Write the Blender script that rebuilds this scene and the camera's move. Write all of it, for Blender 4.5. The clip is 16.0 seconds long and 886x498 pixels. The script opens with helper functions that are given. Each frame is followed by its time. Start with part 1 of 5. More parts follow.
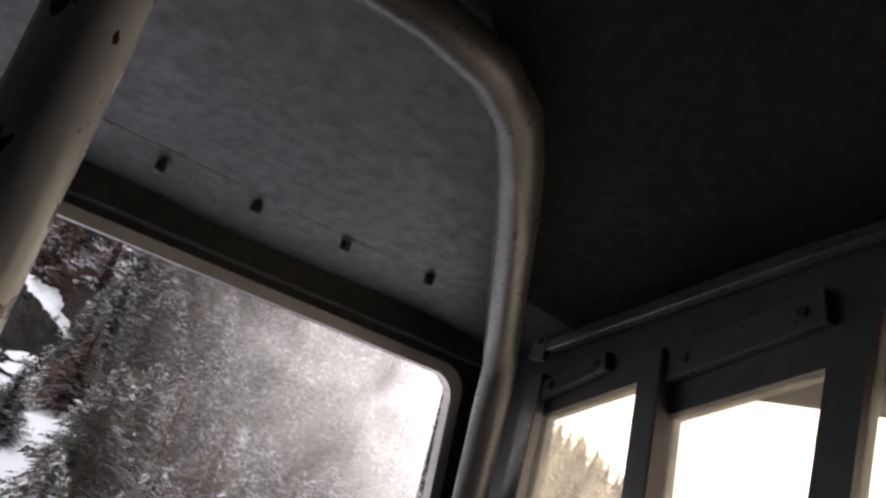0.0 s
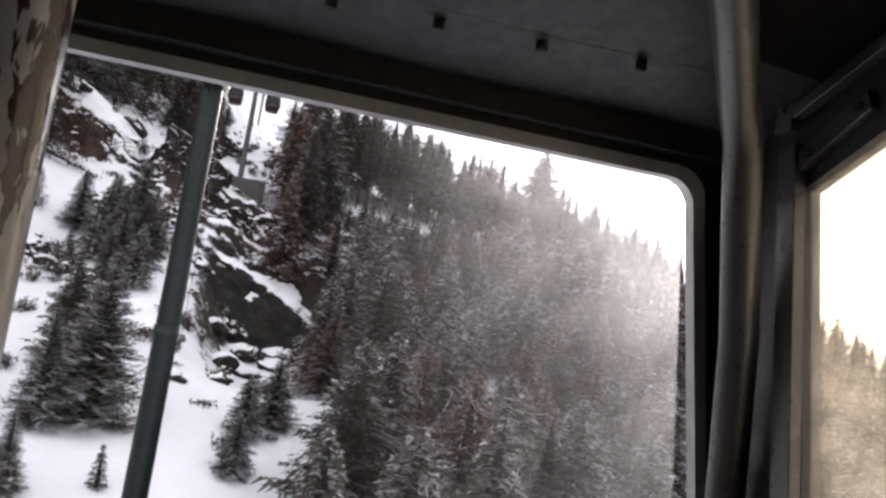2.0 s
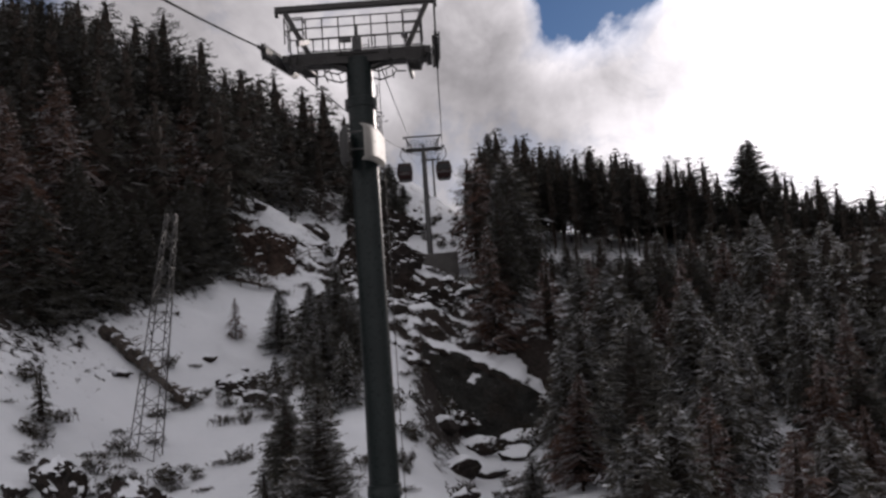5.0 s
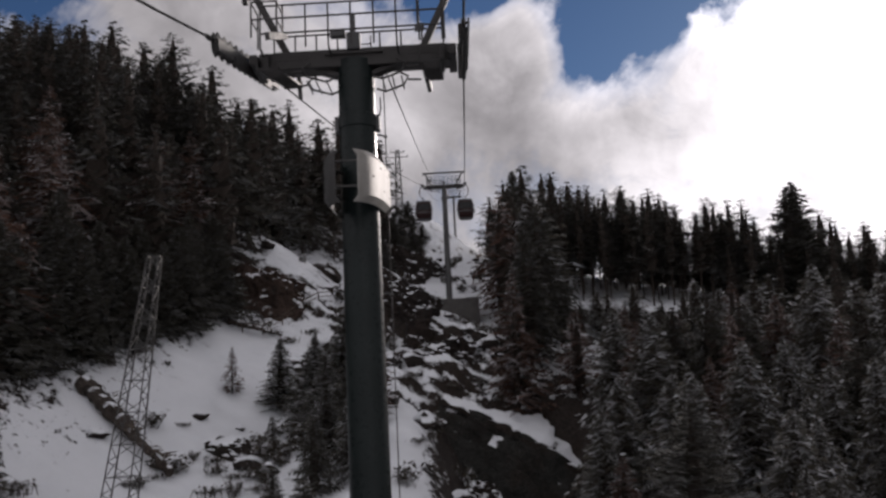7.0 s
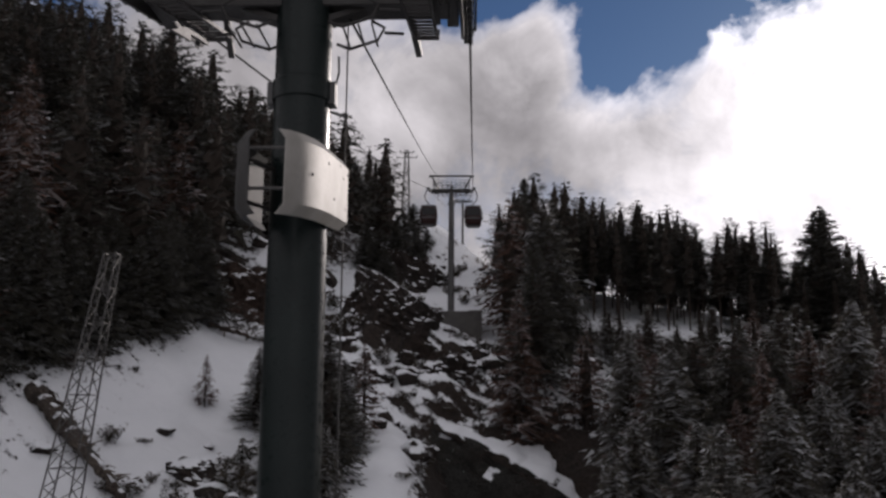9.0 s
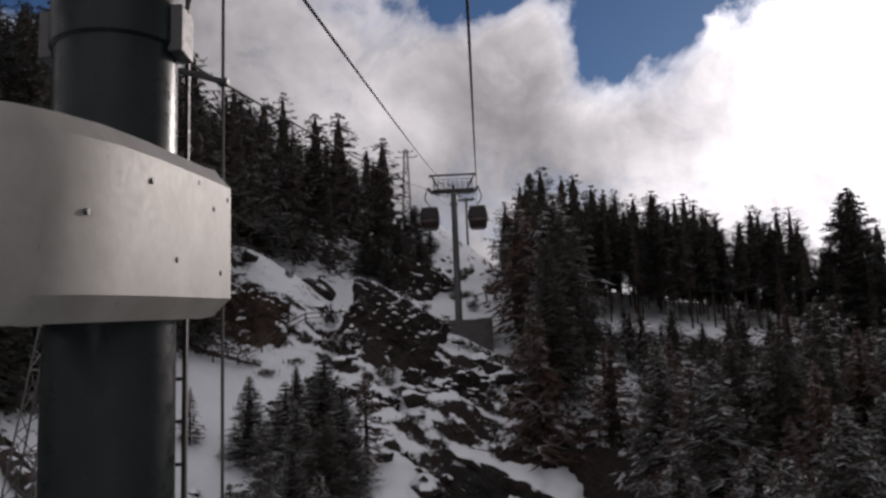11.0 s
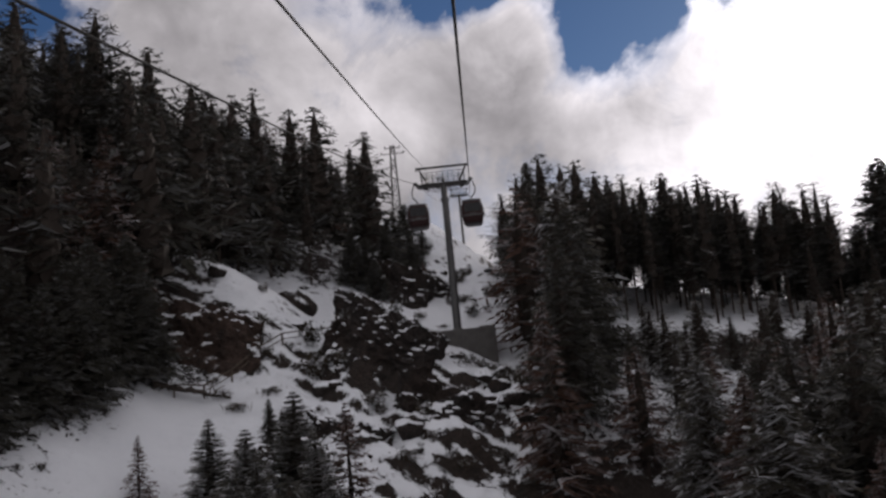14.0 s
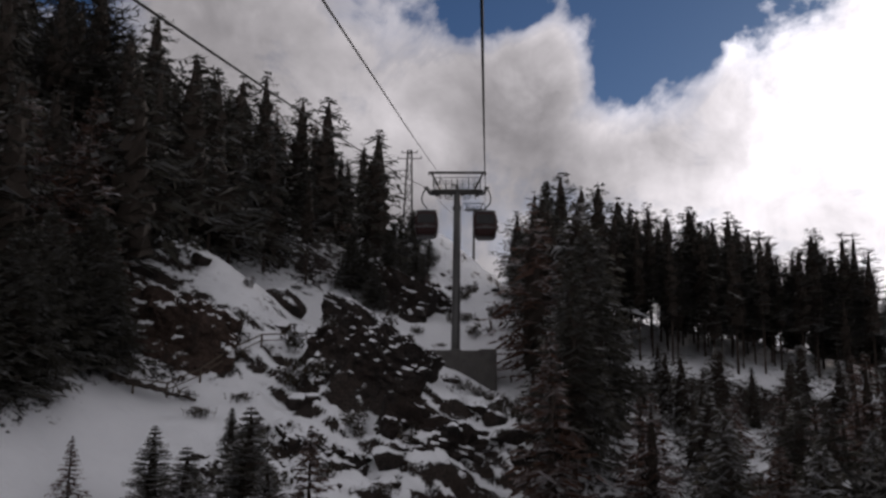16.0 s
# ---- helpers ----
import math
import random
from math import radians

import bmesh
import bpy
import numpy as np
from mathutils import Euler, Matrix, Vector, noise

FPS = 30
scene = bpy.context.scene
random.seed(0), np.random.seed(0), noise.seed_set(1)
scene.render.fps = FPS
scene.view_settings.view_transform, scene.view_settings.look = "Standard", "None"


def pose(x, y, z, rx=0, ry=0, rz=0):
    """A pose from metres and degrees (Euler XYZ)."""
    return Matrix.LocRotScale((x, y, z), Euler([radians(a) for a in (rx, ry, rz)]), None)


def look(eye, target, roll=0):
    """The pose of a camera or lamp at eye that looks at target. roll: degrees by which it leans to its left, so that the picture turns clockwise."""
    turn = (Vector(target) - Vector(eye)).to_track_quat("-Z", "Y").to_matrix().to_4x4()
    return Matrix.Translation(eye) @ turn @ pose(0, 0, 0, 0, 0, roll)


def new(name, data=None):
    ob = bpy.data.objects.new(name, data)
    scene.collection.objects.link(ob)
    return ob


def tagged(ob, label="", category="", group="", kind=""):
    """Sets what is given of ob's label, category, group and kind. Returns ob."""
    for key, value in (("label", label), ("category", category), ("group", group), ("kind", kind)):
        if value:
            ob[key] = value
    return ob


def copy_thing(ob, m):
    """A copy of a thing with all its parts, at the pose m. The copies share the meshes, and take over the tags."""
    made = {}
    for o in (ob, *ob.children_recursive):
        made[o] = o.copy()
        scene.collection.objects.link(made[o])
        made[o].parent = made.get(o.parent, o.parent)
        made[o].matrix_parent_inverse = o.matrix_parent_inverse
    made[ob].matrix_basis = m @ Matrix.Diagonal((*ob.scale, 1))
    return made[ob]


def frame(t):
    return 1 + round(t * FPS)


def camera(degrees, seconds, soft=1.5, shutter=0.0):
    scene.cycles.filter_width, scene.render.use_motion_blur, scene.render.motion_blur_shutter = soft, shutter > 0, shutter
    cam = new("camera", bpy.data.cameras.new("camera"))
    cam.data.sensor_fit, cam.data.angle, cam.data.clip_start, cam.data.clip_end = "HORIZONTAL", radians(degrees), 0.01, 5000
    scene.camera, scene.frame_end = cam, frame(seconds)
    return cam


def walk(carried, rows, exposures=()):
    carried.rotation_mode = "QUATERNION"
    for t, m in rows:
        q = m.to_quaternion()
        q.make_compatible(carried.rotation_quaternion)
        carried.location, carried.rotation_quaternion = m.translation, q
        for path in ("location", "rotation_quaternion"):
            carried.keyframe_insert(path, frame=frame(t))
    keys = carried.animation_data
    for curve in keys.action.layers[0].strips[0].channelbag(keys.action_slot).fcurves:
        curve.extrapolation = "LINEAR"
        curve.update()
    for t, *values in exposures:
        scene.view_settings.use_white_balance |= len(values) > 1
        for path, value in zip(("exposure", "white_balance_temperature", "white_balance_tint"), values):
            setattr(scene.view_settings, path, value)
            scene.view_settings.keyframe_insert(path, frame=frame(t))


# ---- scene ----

# Camera: seconds, x, y, z, yaw, pitch, roll
PATH = [
    (0.0, 2.288, -37.747, -4.345, -23.41, 12.36, 20.20),
    (0.5, 2.296, -37.726, -4.353, -17.69, 8.52, 14.07),
    (1.0, 2.305, -37.687, -4.410, -14.48, 6.98, 10.14),
    (1.5, 2.334, -37.662, -4.467, -13.82, 6.11, 9.19),
    (2.0, 2.373, -37.611, -4.522, -11.85, 5.61, 9.31),
    (2.5, 2.440, -37.482, -4.613, -9.32, 3.97, 2.73),
    (3.0, 2.410, -37.352, -4.660, -6.26, 4.18, -1.32),
    (3.5, 2.411, -33.058, -3.842, -2.52, 5.54, -1.27),
    (4.0, 2.441, -31.111, -3.384, -0.08, 6.12, -5.04),
    (6.5, 2.279, -21.746, -1.033, 1.29, 9.93, -2.28),
    (7.0, 2.265, -19.949, -0.551, 1.44, 10.02, -2.86),
    (7.5, 2.291, -18.199, -0.075, 1.61, 10.16, -1.19),
    (8.0, 2.375, -16.470, 0.359, 1.69, 10.10, 0.13),
    (8.5, 2.459, -14.729, 0.796, 1.80, 10.16, 0.46),
    (9.0, 2.519, -13.004, 1.260, 1.92, 10.22, 0.38),
    (11.5, 2.436, -4.281, 3.689, 2.28, 9.95, -2.59),
    (12.0, 2.425, -2.534, 4.122, 2.49, 9.66, -1.67),
    (12.5, 2.423, -0.780, 4.493, 2.82, 9.47, -0.27),
    (13.0, 2.423, 1.001, 4.840, 2.97, 9.16, -0.28),
    (13.5, 2.419, 2.805, 5.144, 2.60, 9.21, -2.22),
    (14.0, 2.420, 4.608, 5.399, 2.05, 9.96, -5.50),
    (14.5, 2.421, 6.382, 5.625, 2.15, 10.85, -1.00),
    (15.0, 2.445, 8.118, 5.872, 2.32, 11.20, -1.42),
    (15.5, 2.482, 9.817, 6.140, 2.50, 11.07, -0.20),
    (16.0, 2.517, 11.508, 6.428, 2.69, 10.85, 0.76),
]
cam = camera(50.9, 16.0, soft=2.7)
walk(cam, [(t, pose(x, y, z, 90 + p, 0, w) @ pose(0, 0, 0, 0, 0, r)) for t, x, y, z, w, p, r in PATH],
     exposures=[(t, e + 0.12, 6300 if 0 < t < 2 else 6450, 18) for t, e in ((0.0, 2.35), (0.5, 3.1), (1.0, 2.6), (1.5, 2.25), (2.0, 1.95), (2.5, 0.85), (3.0, 0.18), (3.5, 0.38), (4.0, 0.5), (6.5, 0.3), (8.0, 0.35), (9.0, 0.25), (12.0, 0.3), (13.5, 0.38), (14.5, 0.25), (16.0, 0.08))])

# ---- world, sun ----
SUN_AZ, SUN_EL = 29.0, 16.5   # degrees right of the line's way, and above the level
sun_dir = Vector((math.sin(radians(SUN_AZ)) * math.cos(radians(SUN_EL)), math.cos(radians(SUN_AZ)) * math.cos(radians(SUN_EL)), math.sin(radians(SUN_EL))))


def node(tree, kind, x=0, y=0, **props):
    n = tree.nodes.new(kind)
    n.location = (x, y)
    for key, value in props.items():
        if key == "op":
            n.operation = value
        elif key == "blend":
            n.blend_type = value
        elif key == "data":
            n.data_type = value
    return n


def maths(tree, op, a, b=None, clamp=False):
    n = tree.nodes.new("ShaderNodeMath")
    n.operation = op
    n.use_clamp = clamp
    for i, v in enumerate((a, b)):
        if v is None:
            continue
        if isinstance(v, (int, float)):
            n.inputs[i].default_value = v
        else:
            tree.links.new(v, n.inputs[i])
    return n.outputs[0]


def ramp(tree, fac, stops):
    n = tree.nodes.new("ShaderNodeValToRGB")
    els = n.color_ramp.elements
    while len(els) < len(stops):
        els.new(0.5)
    for e, (p, c) in zip(els, stops):
        e.position = p
        e.color = (c, c, c, 1) if isinstance(c, (int, float)) else (*c, 1)
    tree.links.new(fac, n.inputs[0])
    return n.outputs[0]


def mix(tree, fac, a, b, blend="MIX"):
    n = tree.nodes.new("ShaderNodeMix")
    n.data_type = "RGBA"
    n.blend_type = blend
    for sock, v in ((n.inputs[0], fac), (n.inputs[6], a), (n.inputs[7], b)):
        if isinstance(v, (int, float)):
            sock.default_value = v
        elif isinstance(v, tuple):
            sock.default_value = (*v, 1)
        else:
            tree.links.new(v, sock)
    return n.outputs[2]


def noise_tex(tree, vec, scale, detail=4.0, rough=0.55, warp=0.0):
    n = tree.nodes.new("ShaderNodeTexNoise")
    n.inputs["Scale"].default_value = scale
    n.inputs["Detail"].default_value = detail
    n.inputs["Roughness"].default_value = rough
    n.inputs["Distortion"].default_value = warp
    if vec is not None:
        tree.links.new(vec, n.inputs["Vector"])
    return n.outputs["Fac"]


def dir_of(az, el):
    a, e = radians(az), radians(el)
    return (math.sin(a) * math.cos(e), math.cos(a) * math.cos(e), math.sin(e))


world = bpy.data.worlds.new("sky")
scene.world = world
world.use_nodes = True
wt = world.node_tree
wt.nodes.clear()
sky = wt.nodes.new("ShaderNodeTexSky")
sky.sky_type = "NISHITA"
sky.sun_disc = False
sky.sun_elevation = radians(SUN_EL)
sky.sun_rotation = radians(SUN_AZ)
sky.altitude = 1800
coord = wt.nodes.new("ShaderNodeTexCoord")
way = coord.outputs["Generated"]


def lobe(az, el, wide, hard):
    """1 round a direction of the sky, falling to 0 about `wide` degrees off it."""
    d = wt.nodes.new("ShaderNodeVectorMath")
    d.operation = "DOT_PRODUCT"
    wt.links.new(way, d.inputs[0])
    d.inputs[1].default_value = dir_of(az, el)
    far = math.cos(radians(wide))
    return maths(wt, "POWER", maths(wt, "DIVIDE", maths(wt, "SUBTRACT", d.outputs["Value"], far), 1 - far, clamp=True), hard)


puff = noise_tex(wt, way, 4.2, 9.0, 0.58, 0.25)
fine = noise_tex(wt, way, 10.0, 9.0, 0.62, 0.5)
gap = maths(wt, "ADD", maths(wt, "ADD", lobe(8.5, 23.6, 6.6, 0.9), maths(wt, "ADD", maths(wt, "MULTIPLY", lobe(-0.8, 28.5, 6.0, 1.0), 0.5), maths(wt, "MULTIPLY", lobe(0.6, 25.4, 3.6, 0.9), 0.4))), maths(wt, "ADD", maths(wt, "MULTIPLY", lobe(-26.0, 26.0, 7.0, 1.2), 0.6), lobe(15.0, 28.0, 8.0, 0.9)))
gap = maths(wt, "SUBTRACT", gap, maths(wt, "MULTIPLY", lobe(3.6, 21.4, 3.2, 1.0), 0.6))
cover = maths(wt, "ADD", maths(wt, "SUBTRACT", puff, maths(wt, "MULTIPLY", gap, 0.42)), 0.16)
cover = maths(wt, "ADD", cover, maths(wt, "MULTIPLY", maths(wt, "SUBTRACT", fine, 0.5), 0.48))
curl = wt.nodes.new("ShaderNodeTexVoronoi")
curl.feature = "SMOOTH_F1"
curl.normalize = True
curl.inputs["Scale"].default_value = 9.0
curl.inputs["Detail"].default_value = 4.0
curl.inputs["Roughness"].default_value = 0.6
curl.inputs["Smoothness"].default_value = 0.35
bend = wt.nodes.new("ShaderNodeVectorMath")
bend.operation = "MULTIPLY_ADD"
wobble = wt.nodes.new("ShaderNodeTexNoise")
wobble.inputs["Scale"].default_value = 7.0
wobble.inputs["Detail"].default_value = 5.0
wt.links.new(way, wobble.inputs["Vector"])
wt.links.new(wobble.outputs["Color"], bend.inputs[0])
bend.inputs[1].default_value = (0.10, 0.10, 0.10)
wt.links.new(way, bend.inputs[2])
wt.links.new(bend.outputs[0], curl.inputs["Vector"])
billow = maths(wt, "MULTIPLY", maths(wt, "SUBTRACT", 0.27, curl.outputs["Distance"]), 2.0)
cover = maths(wt, "ADD", cover, maths(wt, "MULTIPLY", billow, 0.30))
mask = ramp(wt, cover, [(0.36, 0.0), (0.48, 0.6), (0.62, 1.0)])
glow = maths(wt, "ADD", lobe(32.0, 18.0, 46.0, 2.2), maths(wt, "ADD", maths(wt, "MULTIPLY", lobe(25.0, 20.0, 22.0, 1.0), 0.4), maths(wt, "MULTIPLY", lobe(25.0, 13.0, 14.0, 1.0), 0.5)))
glow = maths(wt, "ADD", glow, maths(wt, "MULTIPLY", lobe(-7.0, 22.0, 10.0, 1.0), 0.25))
big = noise_tex(wt, way, 2.6, 6.0, 0.6, 0.4)
body = maths(wt, "MULTIPLY", ramp(wt, fine, [(0.32, 0.6), (0.5, 0.86), (0.66, 1.08)]), ramp(wt, big, [(0.35, 0.58), (0.60, 1.14)]))
body = maths(wt, "MULTIPLY", body, maths(wt, "ADD", maths(wt, "MULTIPLY", billow, 0.55), 1.0))
glow = maths(wt, "ADD", maths(wt, "MULTIPLY", glow, 0.9), maths(wt, "MULTIPLY", lobe(-158.0, 26.0, 95.0, 0.8), 0.66))
lit = maths(wt, "MULTIPLY", body, maths(wt, "ADD", glow, 0.42))
edge = ramp(wt, cover, [(0.44, 1.45), (0.56, 1.0), (0.75, 0.74)])
lit = maths(wt, "MULTIPLY", lit, edge)
cloud = wt.nodes.new("ShaderNodeVectorMath")
cloud.operation = "SCALE"
cloud.inputs[0].default_value = (1.0, 0.985, 0.98)
wt.links.new(lit, cloud.inputs["Scale"])
blue = wt.nodes.new("ShaderNodeVectorMath")
blue.operation = "MULTIPLY"
wt.links.new(sky.outputs[0], blue.inputs[0])
blue.inputs[1].default_value = (0.022, 0.032, 0.043)
total = mix(wt, mask, blue.outputs[0], cloud.outputs[0])
bg = wt.nodes.new("ShaderNodeBackground")
wt.links.new(total, bg.inputs["Color"])
bg.inputs["Strength"].default_value = 0.85
wout = wt.nodes.new("ShaderNodeOutputWorld")
wt.links.new(bg.outputs[0], wout.inputs["Surface"])

sun_data = bpy.data.lights.new("sun", "SUN")
sun_data.energy = 1.1
sun_data.angle = radians(4.0)
sun_data.color = (1.0, 0.93, 0.84)
sun = new("sun", sun_data)
sun.matrix_world = look((0, 0, 300), tuple(Vector((0, 0, 300)) - sun_dir))

# ---- materials ----


def material(name, rough=0.8, metal=0.0):
    m = bpy.data.materials.new(name)
    m.use_nodes = True
    t = m.node_tree
    b = t.nodes["Principled BSDF"]
    b.inputs["Roughness"].default_value = rough
    b.inputs["Metallic"].default_value = metal
    return m, t, b


def bump(t, b, height, strength=0.4, distance=0.05):
    n = t.nodes.new("ShaderNodeBump")
    n.inputs["Strength"].default_value = strength
    n.inputs["Distance"].default_value = distance
    t.links.new(height, n.inputs["Height"])
    t.links.new(n.outputs[0], b.inputs["Normal"])


def attr(t, name):
    n = t.nodes.new("ShaderNodeAttribute")
    n.attribute_name = name
    return n.outputs["Fac"]


def place(t):
    n = t.nodes.new("ShaderNodeNewGeometry")
    return n


def painted(name, colour, worn, rough=0.5, metal=0.0, scale=6.0, chips=0.0, chip_colour=(0.05, 0.03, 0.025), dents=0.15):
    m, t, b = material(name, rough, metal)
    g = t.nodes.new("ShaderNodeTexCoord").outputs["Object"]
    n1 = noise_tex(t, g, scale, 6, 0.6)
    n2 = noise_tex(t, g, scale * 9, 4, 0.6)
    c = mix(t, ramp(t, n1, [(0.35, 0.0), (0.7, 1.0)]), colour, worn)
    c = mix(t, maths(t, "MULTIPLY", n2, 0.35), c, tuple(v * 0.6 for v in colour))
    if chips:
        squash = t.nodes.new("ShaderNodeMapping")
        squash.inputs["Scale"].default_value = (1.0, 1.0, 0.4)
        t.links.new(g, squash.inputs["Vector"])
        n3 = noise_tex(t, squash.outputs[0], scale * 8.0, 4, 0.6, 0.5)
        c = mix(t, ramp(t, n3, [(chips, 0.0), (chips + 0.015, 1.0)]), c, chip_colour)
    t.links.new(c, b.inputs["Base Color"])
    gap = 0.12 if dents > 0.05 else 0.03
    t.links.new(ramp(t, n2, [(0.3, max(rough - gap, 0.05)), (0.7, min(rough + gap * 1.2, 1.0))]), b.inputs["Roughness"])
    bump(t, b, n2, dents, 0.004)
    return m


def snowy_rock(name, rock_a, rock_b, cut=0.62, jit=0.75):
    """Rock with snow lying where the surface is level enough; attribute `bare` keeps snow off."""
    m, t, b = material(name, 0.85)
    b.inputs["Specular IOR Level"].default_value = 0.25
    geo = place(t)
    pos = geo.outputs["Position"]
    sep = t.nodes.new("ShaderNodeSeparateXYZ")
    t.links.new(geo.outputs["Normal"], sep.inputs[0])
    n1 = noise_tex(t, pos, 0.35, 8, 0.62)
    n2 = noise_tex(t, pos, 2.3, 6, 0.65)
    n3 = noise_tex(t, pos, 0.9, 8, 0.7, 0.4)
    rock = mix(t, ramp(t, n2, [(0.3, 0.0), (0.7, 1.0)]), rock_a, rock_b)
    rock = mix(t, ramp(t, n1, [(0.45, 0.0), (0.62, 0.6)]), rock, (0.034, 0.021, 0.015))
    rock = mix(t, ramp(t, n3, [(0.55, 0.0), (0.6, 0.7)]), rock, (0.014, 0.013, 0.012))
    level = maths(t, "ADD", sep.outputs[2], maths(t, "MULTIPLY", maths(t, "SUBTRACT", n3, 0.5), jit))
    level = maths(t, "ADD", level, maths(t, "MULTIPLY", maths(t, "SUBTRACT", n2, 0.5), jit * 0.47))
    n4 = noise_tex(t, pos, 6.5, 5, 0.65)
    level = maths(t, "ADD", level, maths(t, "MULTIPLY", maths(t, "SUBTRACT", n4, 0.5), 0.30))
    rock = mix(t, ramp(t, n4, [(0.38, 0.0), (0.62, 0.75)]), rock, tuple(v * 0.45 for v in rock_a))
    level = maths(t, "SUBTRACT", level, attr(t, "bare"))
    lie = ramp(t, level, [(cut, 0.0), (cut + 0.05, 1.0)])
    snow = mix(t, n1, (0.54, 0.565, 0.595), (0.66, 0.68, 0.71))
    snow = mix(t, ramp(t, n2, [(0.62, 0.0), (0.75, 0.25)]), snow, (0.45, 0.45, 0.47))
    t.links.new(mix(t, lie, rock, snow), b.inputs["Base Color"])
    t.links.new(ramp(t, lie, [(0.0, 0.9), (1.0, 0.6)]), b.inputs["Roughness"])
    crack = t.nodes.new("ShaderNodeTexVoronoi")
    crack.feature = "DISTANCE_TO_EDGE"
    crack.inputs["Scale"].default_value = 1.3
    t.links.new(pos, crack.inputs["Vector"])
    split = ramp(t, crack.outputs["Distance"], [(0.0, 0.0), (0.09, 1.0)])
    relief = maths(t, "ADD", maths(t, "ADD", n2, maths(t, "MULTIPLY", n4, 0.6)), maths(t, "MULTIPLY", split, 0.25))
    bump(t, b, mix(t, lie, relief, n1), 0.9, 0.4)
    return m


def needles(name, dark, light, snow, glow=0.0):
    m, t, b = material(name, 0.75)
    geo = place(t)
    rnd = t.nodes.new("ShaderNodeObjectInfo").outputs["Random"]
    n1 = noise_tex(t, geo.outputs["Position"], 1.3, 4, 0.6)
    c = mix(t, ramp(t, n1, [(0.3, 0.0), (0.7, 1.0)]), dark, light)
    c = mix(t, maths(t, "MULTIPLY", geo.outputs["Random Per Island"], 0.5), c, tuple(v * 0.5 for v in dark))
    c = mix(t, maths(t, "MULTIPLY", rnd, 0.35), c, tuple(v * 0.6 for v in light))
    # dead-twig brown in the crown's middle, dark to stand in for inner shade
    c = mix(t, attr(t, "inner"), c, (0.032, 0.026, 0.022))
    b.inputs["Specular IOR Level"].default_value = 0.08
    d = maths(t, "MULTIPLY", attr(t, "dust"), snow)
    c = mix(t, d, c, (0.72, 0.74, 0.78))
    t.links.new(c, b.inputs["Base Color"])
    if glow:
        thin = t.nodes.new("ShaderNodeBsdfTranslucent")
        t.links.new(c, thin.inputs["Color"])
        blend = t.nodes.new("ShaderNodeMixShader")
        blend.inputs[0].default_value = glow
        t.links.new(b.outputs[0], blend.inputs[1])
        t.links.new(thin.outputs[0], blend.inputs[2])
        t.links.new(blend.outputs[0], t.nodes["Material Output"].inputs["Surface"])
    return m


def bark(name, a, c2):
    m, t, b = material(name, 0.9)
    g = t.nodes.new("ShaderNodeTexCoord").outputs["Object"]
    b.inputs["Specular IOR Level"].default_value = 0.12
    n1 = noise_tex(t, g, 5, 6, 0.7)
    t.links.new(mix(t, n1, a, c2), b.inputs["Base Color"])
    bump(t, b, n1, 0.6, 0.03)
    return m


M_GROUND = snowy_rock("snow_ground", (0.024, 0.019, 0.017), (0.066, 0.052, 0.044), 0.59)
M_ROCK = snowy_rock("snow_capped_rock", (0.021, 0.017, 0.016), (0.058, 0.046, 0.040), 0.60, 0.38)
M_CRAG = snowy_rock("dark_crag_rock", (0.020, 0.016, 0.015), (0.052, 0.041, 0.036), 0.70, 0.36)
M_LEDGE = snowy_rock("snow_covered_outcrop", (0.024, 0.019, 0.017), (0.060, 0.048, 0.041), 0.48, 0.38)
M_BROW = snowy_rock("brown_rock", (0.042, 0.028, 0.023), (0.105, 0.070, 0.054), 0.68, 0.38)
M_SLAB = snowy_rock("grey_slab_rock", (0.030, 0.030, 0.028), (0.052, 0.052, 0.047), 0.56, 0.3)
M_SPRUCE = needles("spruce_needles", (0.036, 0.035, 0.029), (0.080, 0.075, 0.061), 0.2)
M_SPRUCE_SNOW = needles("snowy_spruce_needles", (0.055, 0.052, 0.043), (0.115, 0.105, 0.083), 0.9, 0.25)
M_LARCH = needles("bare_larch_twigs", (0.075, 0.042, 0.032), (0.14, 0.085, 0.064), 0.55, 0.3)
M_SHRUB = needles("shrub_twigs", (0.03, 0.028, 0.02), (0.07, 0.055, 0.04), 0.7)
M_BARK = bark("conifer_bark", (0.028, 0.022, 0.019), (0.058, 0.046, 0.039))
M_LOG = snowy_rock("snow_dusted_deadwood", (0.05, 0.04, 0.034), (0.12, 0.10, 0.085), 0.66, 0.7)
M_DEADWOOD = bark("grey_deadwood", (0.05, 0.042, 0.036), (0.14, 0.12, 0.10))
M_POLE = painted("green_grey_mast_paint", (0.011, 0.016, 0.0155), (0.007, 0.010, 0.010), 0.32, 0.0, 0.9)
M_POLE.node_tree.nodes["Principled BSDF"].inputs["Specular IOR Level"].default_value = 0.16
M_STEEL = painted("weathered_galvanised_steel", (0.026, 0.024, 0.023), (0.015, 0.013, 0.012), 0.55, 0.25, 3.0)
M_LATTICE = painted("pale_galvanised_lattice", (0.062, 0.060, 0.058), (0.038, 0.036, 0.035), 0.5, 0.4, 3.0)
M_RUBBER = painted("black_rubber", (0.02, 0.02, 0.02), (0.035, 0.033, 0.03), 0.7, 0.0, 8.0)
M_ROPE = painted("greased_wire_rope", (0.014, 0.014, 0.014), (0.02, 0.02, 0.02), 0.8, 0.0, 4.0, dents=0.0)
M_ROPE.node_tree.nodes["Principled BSDF"].inputs["Specular IOR Level"].default_value = 0.08
